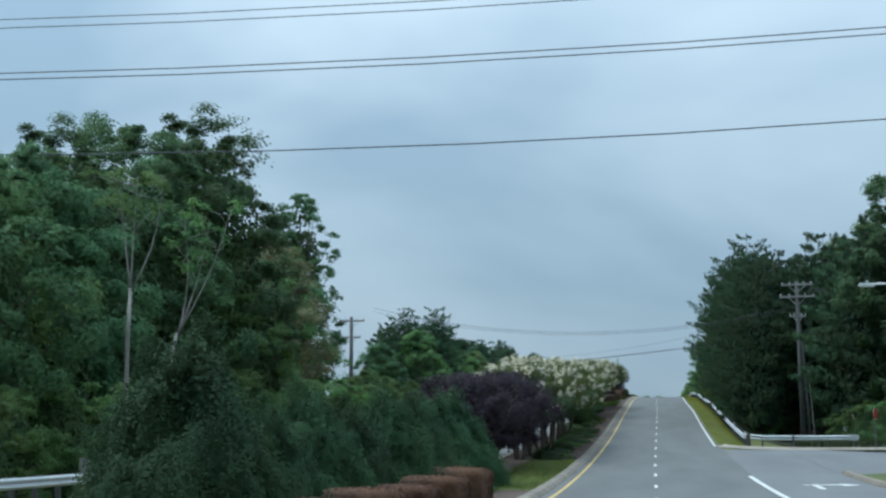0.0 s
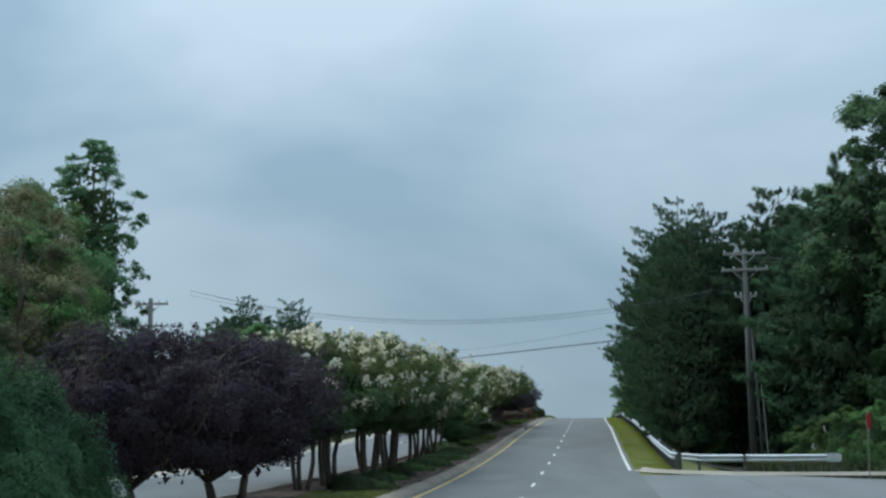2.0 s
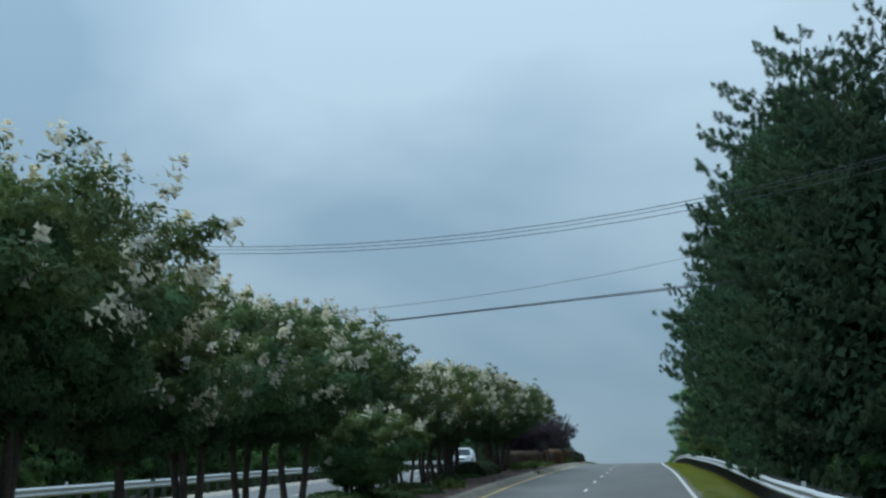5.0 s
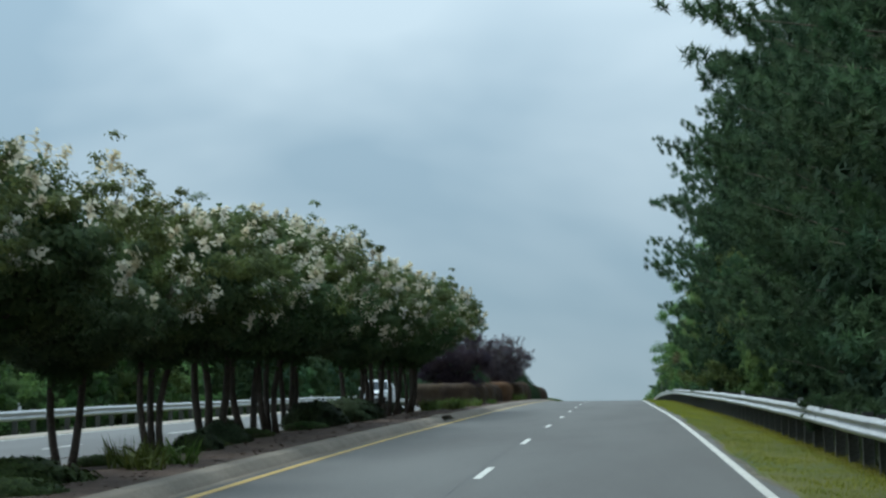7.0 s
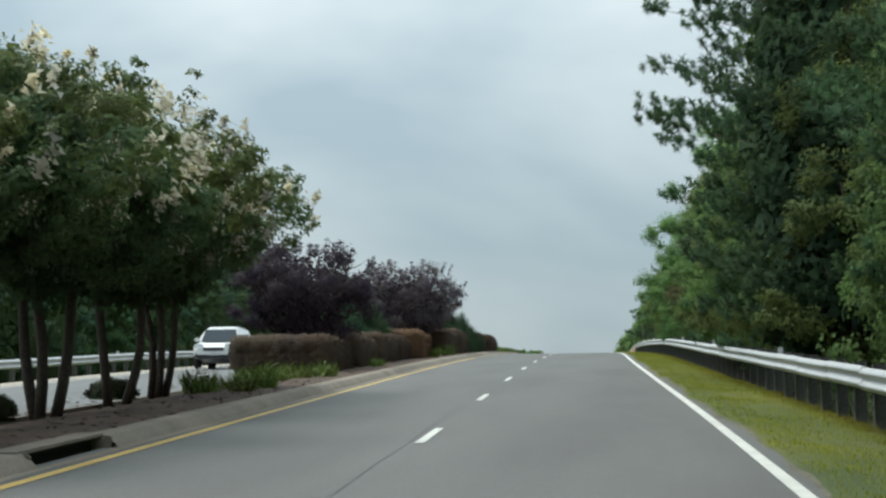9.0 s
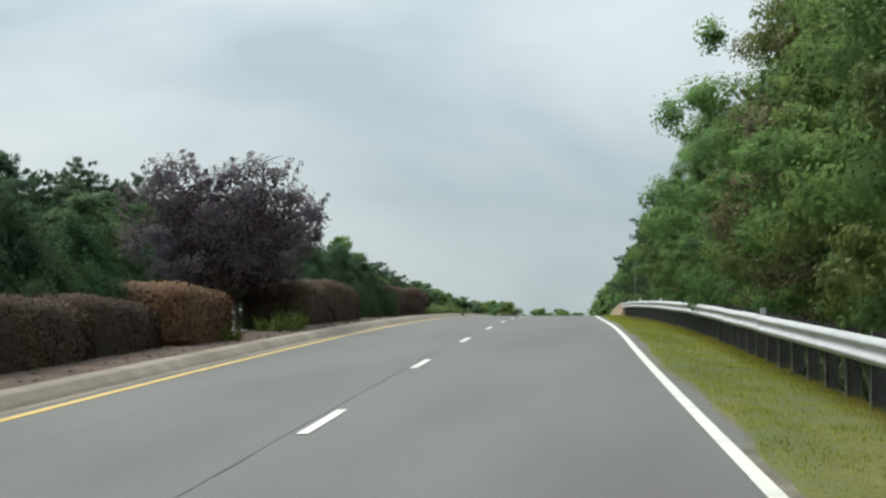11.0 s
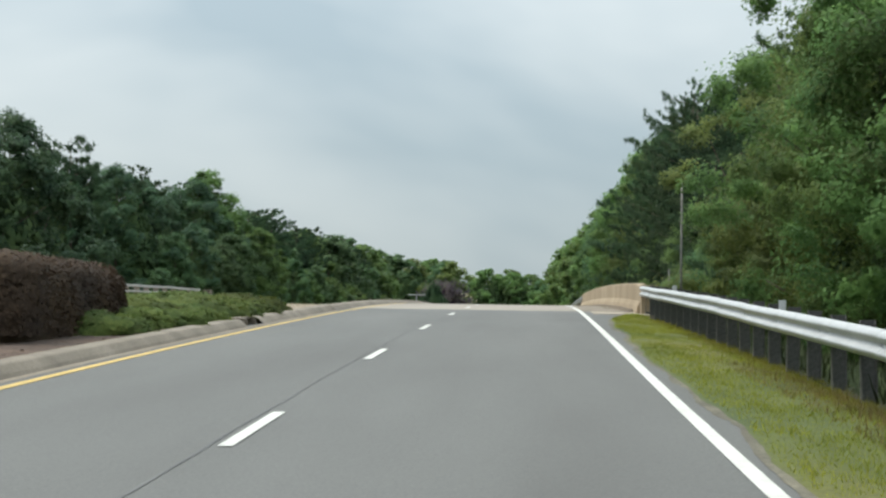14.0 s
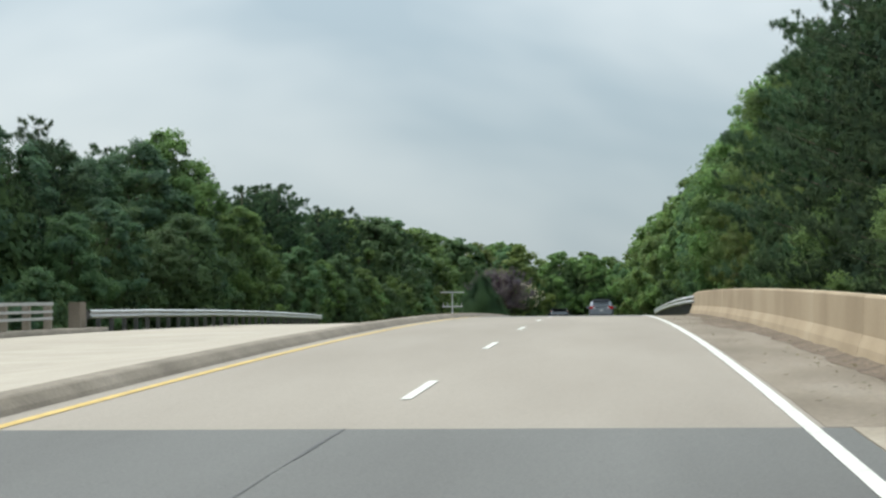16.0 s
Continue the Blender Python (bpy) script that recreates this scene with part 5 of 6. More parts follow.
# pale bare-trunked trees before the left-hand wood
def forked_tree(name, seed, height, fork, lean, label):
    """A slim pale trunk that forks high up into a few long limbs with thin leaves at their ends."""
    rng = np.random.default_rng(seed)
    root = thing(name, Matrix(), label, "tree")
    knee = Vector((lean * 0.35, 0.1, fork))
    pieces = [tube([Vector((0, 0, -0.4)), Vector((lean * 0.05, 0.05, fork * 0.4)), Vector((lean * 0.17, 0.0, fork * 0.75)), knee], [0.105, 0.09, 0.08, 0.07], 8)]
    clumps = []
    for x in (-0.9, 0.15, 1.1):
        tip = knee + Vector((x + lean * 0.65, rng.uniform(-0.5, 0.5), (height - fork) * rng.uniform(0.86, 1.0)))
        pieces.append(limb(knee - Vector((0, 0, 0.15)), tip, 0.048, 0.014, rng, 0.06, 6))
        for _ in range(7):
            b = knee.lerp(tip, rng.uniform(0.45, 1.0))
            e = b + Vector((rng.normal() * 0.7, rng.normal() * 0.7, rng.uniform(0.2, 0.9)))
            pieces.append(limb(b, e, 0.022, 0.007, rng, 0.1, 4, 4))
            clumps.append((np.array(e), rng.uniform(0.3, 0.55)))
    v, f = merge(pieces)
    obj_from("trunk", v, f, M_BARK_PALE, root, smooth=True)
    crown_parts(rng, root, clumps, 60, 0.13, M_LEAF, whole=(0, 0, height * 0.8))
    return root


pale = forked_tree("slim_tree", 41, 12.3, 7.9, 0.3, "slim pale-barked tree with a forked trunk")
pale.matrix_world = stand(79.0, -20.2, -0.4, 0)
leaning = forked_tree("slim_tree", 42, 11.4, 6.4, 1.7, "slim grey leaning tree with a curved trunk")
leaning.matrix_world = stand(84.4, -20.2, -0.4, 0)

# ---- the planted median ----
cyp = [bush("evergreen_shrub", 51, 1.75, 1.75, 2.65, M_CYPRESS, "dense dark green evergreen shrub in the median", "evergreen", 46000, 0.055, 2.0, 1.1, "evergreens in the median", 0.55, core=0.87, rough=0.26),
       bush("evergreen_shrub", 52, 1.7, 1.8, 2.5, M_CYPRESS, "dense dark green evergreen shrub in the median", "evergreen", 46000, 0.055, 2.1, 1.1, "evergreens in the median", 0.42, core=0.87, rough=0.26)]
place(cyp[0], [(34.5, -6.5, 0.05, 1.14), (41, -6.9, 0.05, 0.86), (50.5, -7.1, 0.05, 0.94), (58.5, -6.8, 0.05, 1.02), (66.5, -6.9, 0.05, 1.10), (73.5, -7.1, 0.05, 1.08), (253, -6.8, 0.05, 0.95), (263, -7.0, 0.05, 0.85), (311, -7.5, 0.05, 0.8), (472, -6.6, 0.05, 1.15)], RT)
place(cyp[1], [(37.5, -7.4, 0.05, 0.92), (46, -7.0, 0.05, 0.95), (54.5, -6.7, 0.05, 1.0), (62.5, -7.0, 0.05, 1.06), (70.5, -6.8, 0.05, 1.10), (77, -7.3, 0.05, 0.98), (258, -6.9, 0.05, 0.95), (303.0, -5.95, 0.05, 0.85), (295.5, -6.9, 0.05, 0.85), (299, -6.4, 0.05, 0.92), (281.0, -6.15, 0.05, 0.54), (317, -7.5, 0.05, 0.75)], RT)

PLUM_L = "dark purple-leaved plum tree with a low forking trunk"
plums = [plum("plum_tree", 61, 4.3, 2.6, PLUM_L), plum("plum_tree", 62, 4.6, 2.7, "haze-greyed purple-leaved plum tree with thin twiggy crown", 0.7, M_PLUM_HAZED)]
place(plums[0], [(85.0, -7.6, 0.08, 0.9), (90.5, -7.0, 0.08, 1.0), (96.6, -7.4, 0.08, 0.98), (243, -6.6, 0.08, 0.86)], RT)
place(plums[1], [(275.6, -6.5, 0.08, 0.95), (280, -6.9, 0.08, 0.8), (497, -6.6, 0.08, 1.0)], RT)

MYR_L = "crape myrtle with slim stems and white blossom, in bloom"
myrtles = [crape_myrtle("crape_myrtle", 71, 4.45, 2.5, MYR_L), crape_myrtle("crape_myrtle", 72, 4.3, 2.35, MYR_L), crape_myrtle("crape_myrtle", 75, 4.5, 2.6, MYR_L)]
ms = [[], [], []]
for i, (s, o, k) in enumerate([(103.2, -6.8, 1.02), (107, -6.5, 1.08), (111, -6.9, 1.12), (115.5, -6.2, 1.12), (120, -6.7, 1.14), (125, -6.4, 1.13), (130, -6.8, 1.12), (135, -6.6, 0.90), (140, -6.6, 1.02), (145.3, -6.5, 1.05), (151.2, -6.6, 1.13),
                               (164, -6.7, 0.92), (169.2, -6.5, 0.93), (174.1, -6.6, 0.84), (179.4, -6.5, 0.94), (184.2, -6.5, 1.06), (189.0, -6.6, 1.12), (193.6, -7.0, 1.12), (197.6, -7.2, 1.05), (204.5, -6.5, 1.02), (209.3, -6.4, 1.11), (214.6, -6.4, 1.12), (219.5, -6.5, 1.10), (223.8, -6.7, 1.07), (515, -6.2, 0.9), (523, -6.2, 0.95)]):
    ms[i % 3].append((s, o, 0.08, k))
small_myrtle = crape_myrtle("crape_myrtle", 78, 2.45, 1.8, "low bushy young crape myrtle branching near the ground", True)
place(small_myrtle, [(159.0, -6.2, 0.08, 1.0)], RT)
for p, q in zip(myrtles, ms):
    place(p, q, RT, vary=0.02)

# clipped hedges
hedges = [bush("clipped_hedge", 81, 1.0, 2.6, 1.15, M_HEDGE, "clipped copper-brown hedge block with a flat top", "hedge", 34000, 0.056, 7.0, 0.3, "clipped hedges", 0.0, 0.96, 0.05),
          bush("clipped_hedge", 82, 1.0, 3.6, 1.15, M_HEDGE_DULL, "clipped dull russet hedge block with a flat top", "hedge", 44000, 0.056, 7.0, 0.3, "clipped hedges", 0.0, 0.96, 0.05)]
place(hedges[0], [(37.5, -5.4, 0.08, 0.62), (43.2, -5.3, 0.08, 0.66), (48.6, -5.3, 0.08, 0.62), (53.4, -5.25, 0.08, 0.70), (58.3, -5.25, 0.08, 0.80), (265.3, -5.75, 0.08, 0.98)], RT, False)
place(hedges[1], [(241, -5.95, 0.08, 0.84), (241.2, -7.2, 0.08, 0.84), (247.6, -5.9, 0.08, 0.84), (254.2, -5.9, 0.08, 0.86), (259.5, -5.9, 0.08, 0.8), (283.6, -5.9, 0.08, 0.98), (288.8, -5.85, 0.08, 1.04), (309, -5.85, 0.08, 1.04), (321.3, -5.9, 0.08, 1.04)], RT, False)

# low shrubs and strap-leaved clumps
mound = bush("low_shrub", 91, 0.75, 0.8, 0.6, M_SHRUB, "low dark mounded shrub in the mulch", "shrub", 3400, 0.085, 2.0, 0.6, "low shrubs in the median", core=0.95, rough=0.2)
place(mound, [(s, o, 0.08, k) for s, o, k in ((104, -5.4, 0.9), (109, -5.2, 0.8), (118, -5.3, 0.8), (127, -5.3, 0.8), (138, -5.2, 0.7), (179, -5.6, 0.6), (183, -6.0, 0.7), (190, -7.4, 0.6), (197, -6.4, 1.1), (201.5, -6.2, 1.2), (206.5, -6.4, 0.95), (213.5, -7.0, 0.6), (222, -7.2, 0.6))], RT)
juni = bush("juniper_shrub", 92, 1.3, 1.5, 0.46, M_JUNIPER, "spreading yellow-green juniper on the median bed", "shrub", 6500, 0.10, 2.2, 0.9, "junipers before the bridge", core=0.96, rough=0.24)
place(juni, [(s, min(o, -3.95 - 1.2 * k), 0.08, k) for s, o, k in ((322, -4.9, 0.75), (325, -5.2, 0.85), (328, -5.6, 0.95), (327.5, -7.0, 0.9), (331.2, -4.9, 0.9), (338, -5.0, 0.9), (337, -6.3, 1.0), (338.6, -6.9, 0.85), (335.2, -4.75, 0.8), (332.5, -4.65, 0.7), (329, -4.7, 0.75), (338.9, -4.6, 0.55), (333, -7.0, 0.8), (333.6, -5.4, 1.0), (331.5, -6.6, 1.0), (323.5, -6.6, 0.9), (329.5, -6.0, 0.9), (336.2, -5.6, 0.9), (334.4, -6.6, 0.95), (326, -4.7, 0.7), (500, -5.6, 1.5), (508, -5.8, 1.6), (517, -5.6, 1.6))], RT)


def lily(name, seed):
    rng = np.random.default_rng(seed)
    root = thing(name, Matrix(), "tuft of yellow-green strap leaves in the mulch", "perennial", "leaf tufts in the median")
    n = 90
    a = rng.uniform(0, 2 * math.pi, n)
    d = np.stack([np.cos(a) * 0.6, np.sin(a) * 0.6, np.ones(n)], 1)
    c = np.stack([np.cos(a) * 0.22, np.sin(a) * 0.22, np.full(n, 0.2)], 1) + rng.normal(size=(n, 3)) * 0.06
    cards_obj("leaves", cards(c, 0.48, 0.045, rng, 0.2, d, 0.75), M_LILY, root)
    return root


lilies = lily("leaf_tuft", 95)
cover = bush("ground_cover", 96, 0.9, 1.1, 0.34, M_COVER, "low green ground-cover plant along the kerb", "ground cover", 3000, 0.09, 2.0, 0.7, "ground cover in the median", core=0.95, rough=0.22)
place(cover, [(s, o, 0.06, k) for s, o, k in [(148 + 2.1 * i, -4.9 - RT.uniform(0, 1.7), RT.uniform(0.7, 1.15)) for i in range(11)] + [(106 + 2.6 * i, -4.9 - RT.uniform(0, 1.2), RT.uniform(0.7, 1.1)) for i in range(16)] + [(175 + 6.5 * i, -5.4 - RT.uniform(0, 1.5), RT.uniform(0.4, 0.6)) for i in range(4)]], RT)
place(lilies, [(s, o, 0.06, k) for s, o, k in [(222.5 + 0.55 * i + RT.uniform(-0.2, 0.2), -4.6 - RT.uniform(0, 1.4), RT.uniform(0.7, 1.2)) for i in range(22)] + [(172, -4.8, 1.0), (172.8, -5.2, 1.1), (173.6, -4.7, 1.0), (246, -4.7, 0.8), (266, -4.6, 0.9), (273, -6.1, 0.9), (274, -5.1, 0.95), (275.3, -4.75, 1.15), (276.4, -4.85, 1.25), (274.2, -4.6, 0.85), (277.2, -5.0, 0.7)]], RT)


def bare_tree(name, seed, height, label):
    """A dead-topped tree: one slim trunk that forks again and again into bare twigs."""
    rng = np.random.default_rng(seed)
    root = thing(name, Matrix(), label, "bare tree")
    pieces = [limb((0, 0, -0.2), (0.3, 0.2, height * 0.62), 0.14, 0.08, rng, 0.03, 6, 7)]
    tips = [(Vector((0.3, 0.2, height * 0.62)), Vector((0, 0, 1)), height * 0.13, 0.06), (Vector((0.2, 0.1, height * 0.45)), Vector((0.5, 0.3, 0.8)), height * 0.13, 0.05)]
    for level in range(4):
        nxt = []
        for p, d, ln, r in tips:
            for _ in range(3 if level < 3 else 2):
                q = (d + Vector((rng.normal() * 0.42, rng.normal() * 0.42, rng.uniform(-0.05, 0.35)))).normalized()
                e = p + q * ln * rng.uniform(0.7, 1.1)
                pieces.append(limb(p, e, r, r * 0.6, rng, 0.06, 4, 5))
                nxt.append((e, q, ln * 0.68, r * 0.55))
        tips = nxt
    v, f = merge(pieces)
    obj_from("bare_crown", v, f, M_BARK_PALE, root, smooth=True)
    return root


bare = bare_tree("bare_tree", 44, 17.5, "pale leafless tree among the roadside woods")
place(bare, [(127.5, -24.6, -0.5, 1.0), (121, -25, -0.5, 0.93)], RT)


# ---- utility poles and cables ----
def wire_between(p0, p1, sag, radius, root):
    p0, p1 = Vector(p0), Vector(p1)
    n = 17
    pts = [p0.lerp(p1, i / (n - 1)) - Vector((0, 0, 4 * sag * (i / (n - 1)) * (1 - i / (n - 1)))) for i in range(n)]
    v, f = tube(pts, [radius] * n, 5)
    return obj_from("cable", v, f, M_WIRE, root, smooth=True)


def utility_pole(s, o, z0, height, arms, label, brace=False, lean=0.0):
    root = thing("utility_pole", stand(s, o, z0) @ Matrix.Rotation(radians(lean), 4, "Y"), label, "utility pole")
    v, f = tube([(0, 0, -0.5), (0, 0, height * 0.5), (0, 0, height)], [0.19, 0.165, 0.13], 12)
    obj_from("shaft", v, f, M_POLE, root, smooth=True)
    for z, half, both in arms:
        for side in ((-1, 1) if both else (1,)):
            ob = part("crossarm", box_bm(-half, half, -0.05, 0.05, -0.06, 0.06, bevel=0.012), M_ARM, root, "grey weathered timber crossarm")
            ob.matrix_local = Matrix.Translation((0, side * 0.20, height + z))
        for x in (-0.92, -0.45, 0.45, 0.92):
            v, f = tube([(0, 0, 0), (0, 0, 0.05), (0, 0, 0.07), (0, 0, 0.14), (0, 0, 0.17)], [0.025, 0.05, 0.03, 0.055, 0.02], 8)
            ob = obj_from("insulator", v, f, M_INSULATOR, root, "white porcelain insulator", smooth=True)
            ob.matrix_local = Matrix.Translation((x * half, 0.2, height + z + 0.06))
        for sx in (-1, 1):
            v, f = tube([(sx * half * 0.55, 0.16, height + z - 0.02), (0, 0.12, height + z - 0.62)], [0.022, 0.022], 6)
            obj_from("arm_brace", v, f, M_STEEL, root)
    if brace:
        v, f = tube([(0.52, -0.2, -0.5), (0.38, -0.1, height * 0.3), (0.20, 0, height * 0.62)], [0.10, 0.09, 0.07], 8)
        obj_from("brace_pole", v, f, M_POLE, root, smooth=True)
        v, f = tube([(0.78, -0.5, 0.0), (0.66, -0.35, height * 0.25), (0.56, -0.3, height * 0.36)], [0.035, 0.03, 0.02], 6)
        obj_from("guy_guard", v, f, M_ARM, root, "pale plastic guy-wire guard")
        v, f = tube([(0.22, 0, 0.2), (0.2, 0, height * 0.72)], [0.035, 0.035], 6)
        obj_from("conduit", v, f, M_TRIM, root, "grey cable conduit")
    return root


utility_pole(151, 10.8, -0.5, 11.7, [(-0.25, 1.15, True), (-1.15, 1.3, True), (-2.6, 0.6, False)], "tall timber utility pole with crossarms behind the guardrail", True, -1.2)
utility_pole(155, -23.7, -0.7, 9.7, [(-0.3, 1.0, False), (-1.6, 0.7, False)], "slim timber utility pole beyond the oncoming carriageway")
cables = thing("overhead_cable", Matrix(), "thin dark cables slung across the road between poles", "cable")
for (s0, o0, z0), (s1, o1, z1), sag, r in (((152, 10.75, 9.43), (166, -23.7, 10.0), 2.05, 0.011), ((152, 10.75, 9.36), (166, -23.7, 10.0), 2.12, 0.009), ((152, 10.75, 9.1), (166, -23.7, 9.7), 1.95, 0.010),
                                           ((164.8, 12.0, 9.75), (157.5, -23.8, 6.25), 2.1, 0.007), ((164, 12.0, 7.35), (157, -23.8, 3.62), 0.07, 0.017), ((164, 12.0, 7.45), (157, -23.8, 3.62), 0.10, 0.014)):
    wire_between(on(s0, o0, z0), on(s1, o1, z1), sag, r, cables)
side_cables = thing("overhead_cable", Matrix(), "slack dark cables running off along the side street", "cable")
for k, (z, sag, zz) in enumerate(((10.7, 1.2, 12.8), (10.7, 1.3, 12.4), (10.5, 1.2, 12.0), (7.4, 1.0, 9.2), (6.0, 1.1, 8.0))):
    wire_between(on(151, 10.9, z), on(124, 44, zz), sag, 0.014, side_cables)
high = thing("overhead_cable", Matrix(), "high power lines crossing the road before the junction", "cable")
for s, zl, zr, sag, r in ((86, 16.78, 19.78, 4.4, 0.03), (70, 16.64, 20.15, 4.08, 0.022), (70, 16.86, 20.38, 4.08, 0.022), (70, 18.55, 22.6, 4.4, 0.018), (70, 18.85, 22.9, 4.4, 0.018)):
    wire_between(on(s, -75, zl), on(s, 60, zr), sag, r, high)


# ---- street furniture ----
def street_lamp(s, o, reach, height):
    root = thing("street_lamp", stand(s, o, -0.15), "pale metal street lamp with a long arm at the junction", "street lamp")
    v, f = tube([(0, 0, 0), (0, 0, height * 0.6), (0, 0, height)], [0.11, 0.09, 0.07], 10)
    obj_from("pole", v, f, M_STEEL, root, smooth=True)
    v, f = tube([(0, 0, height - 0.1), (-reach * 0.5, 0, height + 0.12), (-reach, 0, height + 0.1)], [0.06, 0.05, 0.045], 8)
    obj_from("arm", v, f, M_SIGNWHITE, root, smooth=True)
    ob = part("lamp_head", box_bm(-0.55, 0.1, -0.14, 0.14, -0.09, 0.06, bevel=0.04), M_SIGNWHITE, root, "white lamp head")
    ob.matrix_local = Matrix.Translation((-reach + 0.3, 0, height + 0.08))
    ob = part("photocell", box_bm(-0.05, 0.05, -0.05, 0.05, 0, 0.12, bevel=0.02), M_INSULATOR, root)
    ob.matrix_local = Matrix.Translation((-reach + 0.1, 0, height + 0.14))
    return root


street_lamp(85.3, 13.5, 5.0, 7.75)


def stop_sign(s, o):
    root = thing("stop_sign", stand(s, o, -0.15, 66), "red octagonal stop sign on a thin steel post", "road sign")
    part("post", box_bm(-0.03, 0.03, 0.01, 0.05, 0, 2.6, bevel=0.006), M_POST, root)
    for name, r, th, mat, y in (("panel", 0.38, 0.004, M_SIGNWHITE, 0.0), ("red_face", 0.355, 0.004, M_SIGNRED, -0.006)):
        bm = bmesh.new()
        vs = [bm.verts.new((r * math.cos(math.pi / 8 + i * math.pi / 4), y, 2.25 + r * math.sin(math.pi / 8 + i * math.pi / 4))) for i in range(8)]
        fc = bm.faces.new(vs)
        e = bmesh.ops.extrude_face_region(bm, geom=[fc])
        bmesh.ops.translate(bm, vec=(0, -th, 0), verts=[v for v in e["geom"] if isinstance(v, bmesh.types.BMVert)])
        part(name, bm, mat, root)
    return root


stop_sign(119.6, 12.6)


def slim_post(s, o, h, label):
    root = thing("marker_post", stand(s, o, -0.2), label, "post")
    v, f = tube([(0, 0, -0.8), (0, 0, h * 0.5), (0, 0, h)], [0.032, 0.03, 0.026], 8)
    obj_from("tube", v, f, M_POST, root, smooth=True)
    ob = part("cap", box_bm(-0.034, 0.034, -0.034, 0.034, 0, 0.05, bevel=0.01), M_POST, root)
    ob.matrix_local = Matrix.Translation((0, 0, h))
    return root


slim_post(341.0, 6.02, 3.75, "slim grey steel post behind the guardrail")
slim_post(348.2, 6.2, 1.5, "short grey steel post by the parapet end")
for s, o, a in ((139, 14.0, 12), (139.5, 14.5, -14), (140.5, 15.4, -20)):
    root = thing("leaning_pole", stand(s, o, -0.6) @ Matrix.Rotation(radians(-a - 8), 4, "Y"), "thin pale dead stem leaning at the wood's edge", "dead stem")
    v, f = tube([(0, 0, 0), (0.05, 0, 1.2), (0, 0, 2.4)], [0.04, 0.035, 0.02], 6)
    obj_from("stem", v, f, M_ARM, root, smooth=True)

marker = thing("round_marker", stand(137.5, 12.9, -0.5) @ Matrix.Rotation(radians(-14), 4, "Y"), "small round white marker on a thin leaning stake", "marker")
part("stake", box_bm(-0.02, 0.02, 0.0, 0.03, -0.3, 1.15, bevel=0.005), M_POST, marker)
v, f = tube([(0, -0.02, 1.25), (0, 0.0, 1.25)], [0.17, 0.17], 16)
obj_from("disc", v, f, M_SIGNWHITE, marker)
rail_end = thing("rail_terminal", stand(123.8, 11.75, 0.0), "grey steel end shoe closing the guardrail", "guardrail end")
part("shoe", box_bm(-0.30, 0.32, -0.10, 0.06, 0.40, 0.76, bevel=0.05), M_STEEL, rail_end)
part("post", box_bm(-0.05, 0.05, 0.07, 0.17, -0.6, 0.66, bevel=0.008), M_RAILPOST, rail_end)
stub = thing("short_post", stand(121.6, 13.6, -0.1), "short black plastic post at the kerb", "post")
part("post", box_bm(-0.035, 0.035, -0.035, 0.035, -0.2, 0.62, bevel=0.01), M_TRIM, stub)

wood_post = thing("timber_post", stand(63.3, -17.0, 0.0), "weathered square timber post beside the guardrail", "post")
part("post", box_bm(-0.13, 0.13, -0.13, 0.13, -0.3, 1.25, bevel=0.02), M_POST, wood_post)


def inlet(s0, s1):
    """A storm-drain mouth in the kerb: slab above, near-black block for the throat's shade, side cheeks."""
    mid = (s0 + s1) / 2
    root = thing("storm_drain", stand(mid, -3.66, 0.0, tilt=True), "concrete storm-drain mouth set into the kerb", "storm drain")
    h = (s1 - s0) / 2
    part("cover_slab", box_bm(-0.34, 0.02, -h - 0.10, h + 0.10, 0.120, 0.168, bevel=0.02), M_KERB, root)
    # solid block, its near-black colour stands in for the shade of the opening
    part("throat", box_bm(-0.33, -0.10, -h, h, -0.25, 0.115), M_CORE, root, "near-black block painted as the shaded drain throat")
    for sgn in (-1, 1):
        part("cheek", box_bm(-0.5, 0.12, sgn * h - 0.06, sgn * h + 0.06, -0.1, 0.14, bevel=0.02), M_KERB, root)
    return root


inlet(204.2, 207.4)
inlet(329.9, 331.1)


def arrow():
    """Turn arrow painted on the turn lane, pointing to the right."""
    root = thing("turn_arrow_trim", Matrix(), "white painted turn arrow on the turn lane", "road marking", kind="structure")
    z = 0.007
    shaft = [on(s, o, z) for s, o in ((72.0, 5.45), (72.0, 5.65), (76.2, 5.65), (76.2, 5.45))]
    obj_from("shaft", shaft, [(0, 1, 2, 3)], M_WHITE, root)
    bar = [on(s, o, z) for s, o in ((75.9, 5.655), (75.9, 6.5), (76.7, 6.5), (76.7, 5.2), (76.21, 5.2), (76.21, 5.655))]
    obj_from("bend", bar, [(0, 1, 2, 3, 4, 5)], M_WHITE, root)
    head = [on(s, o, z) for s, o in ((75.0, 6.505), (77.6, 6.505), (76.3, 7.2))]
    obj_from("head", head, [(0, 2, 1)], M_WHITE, root)


arrow()



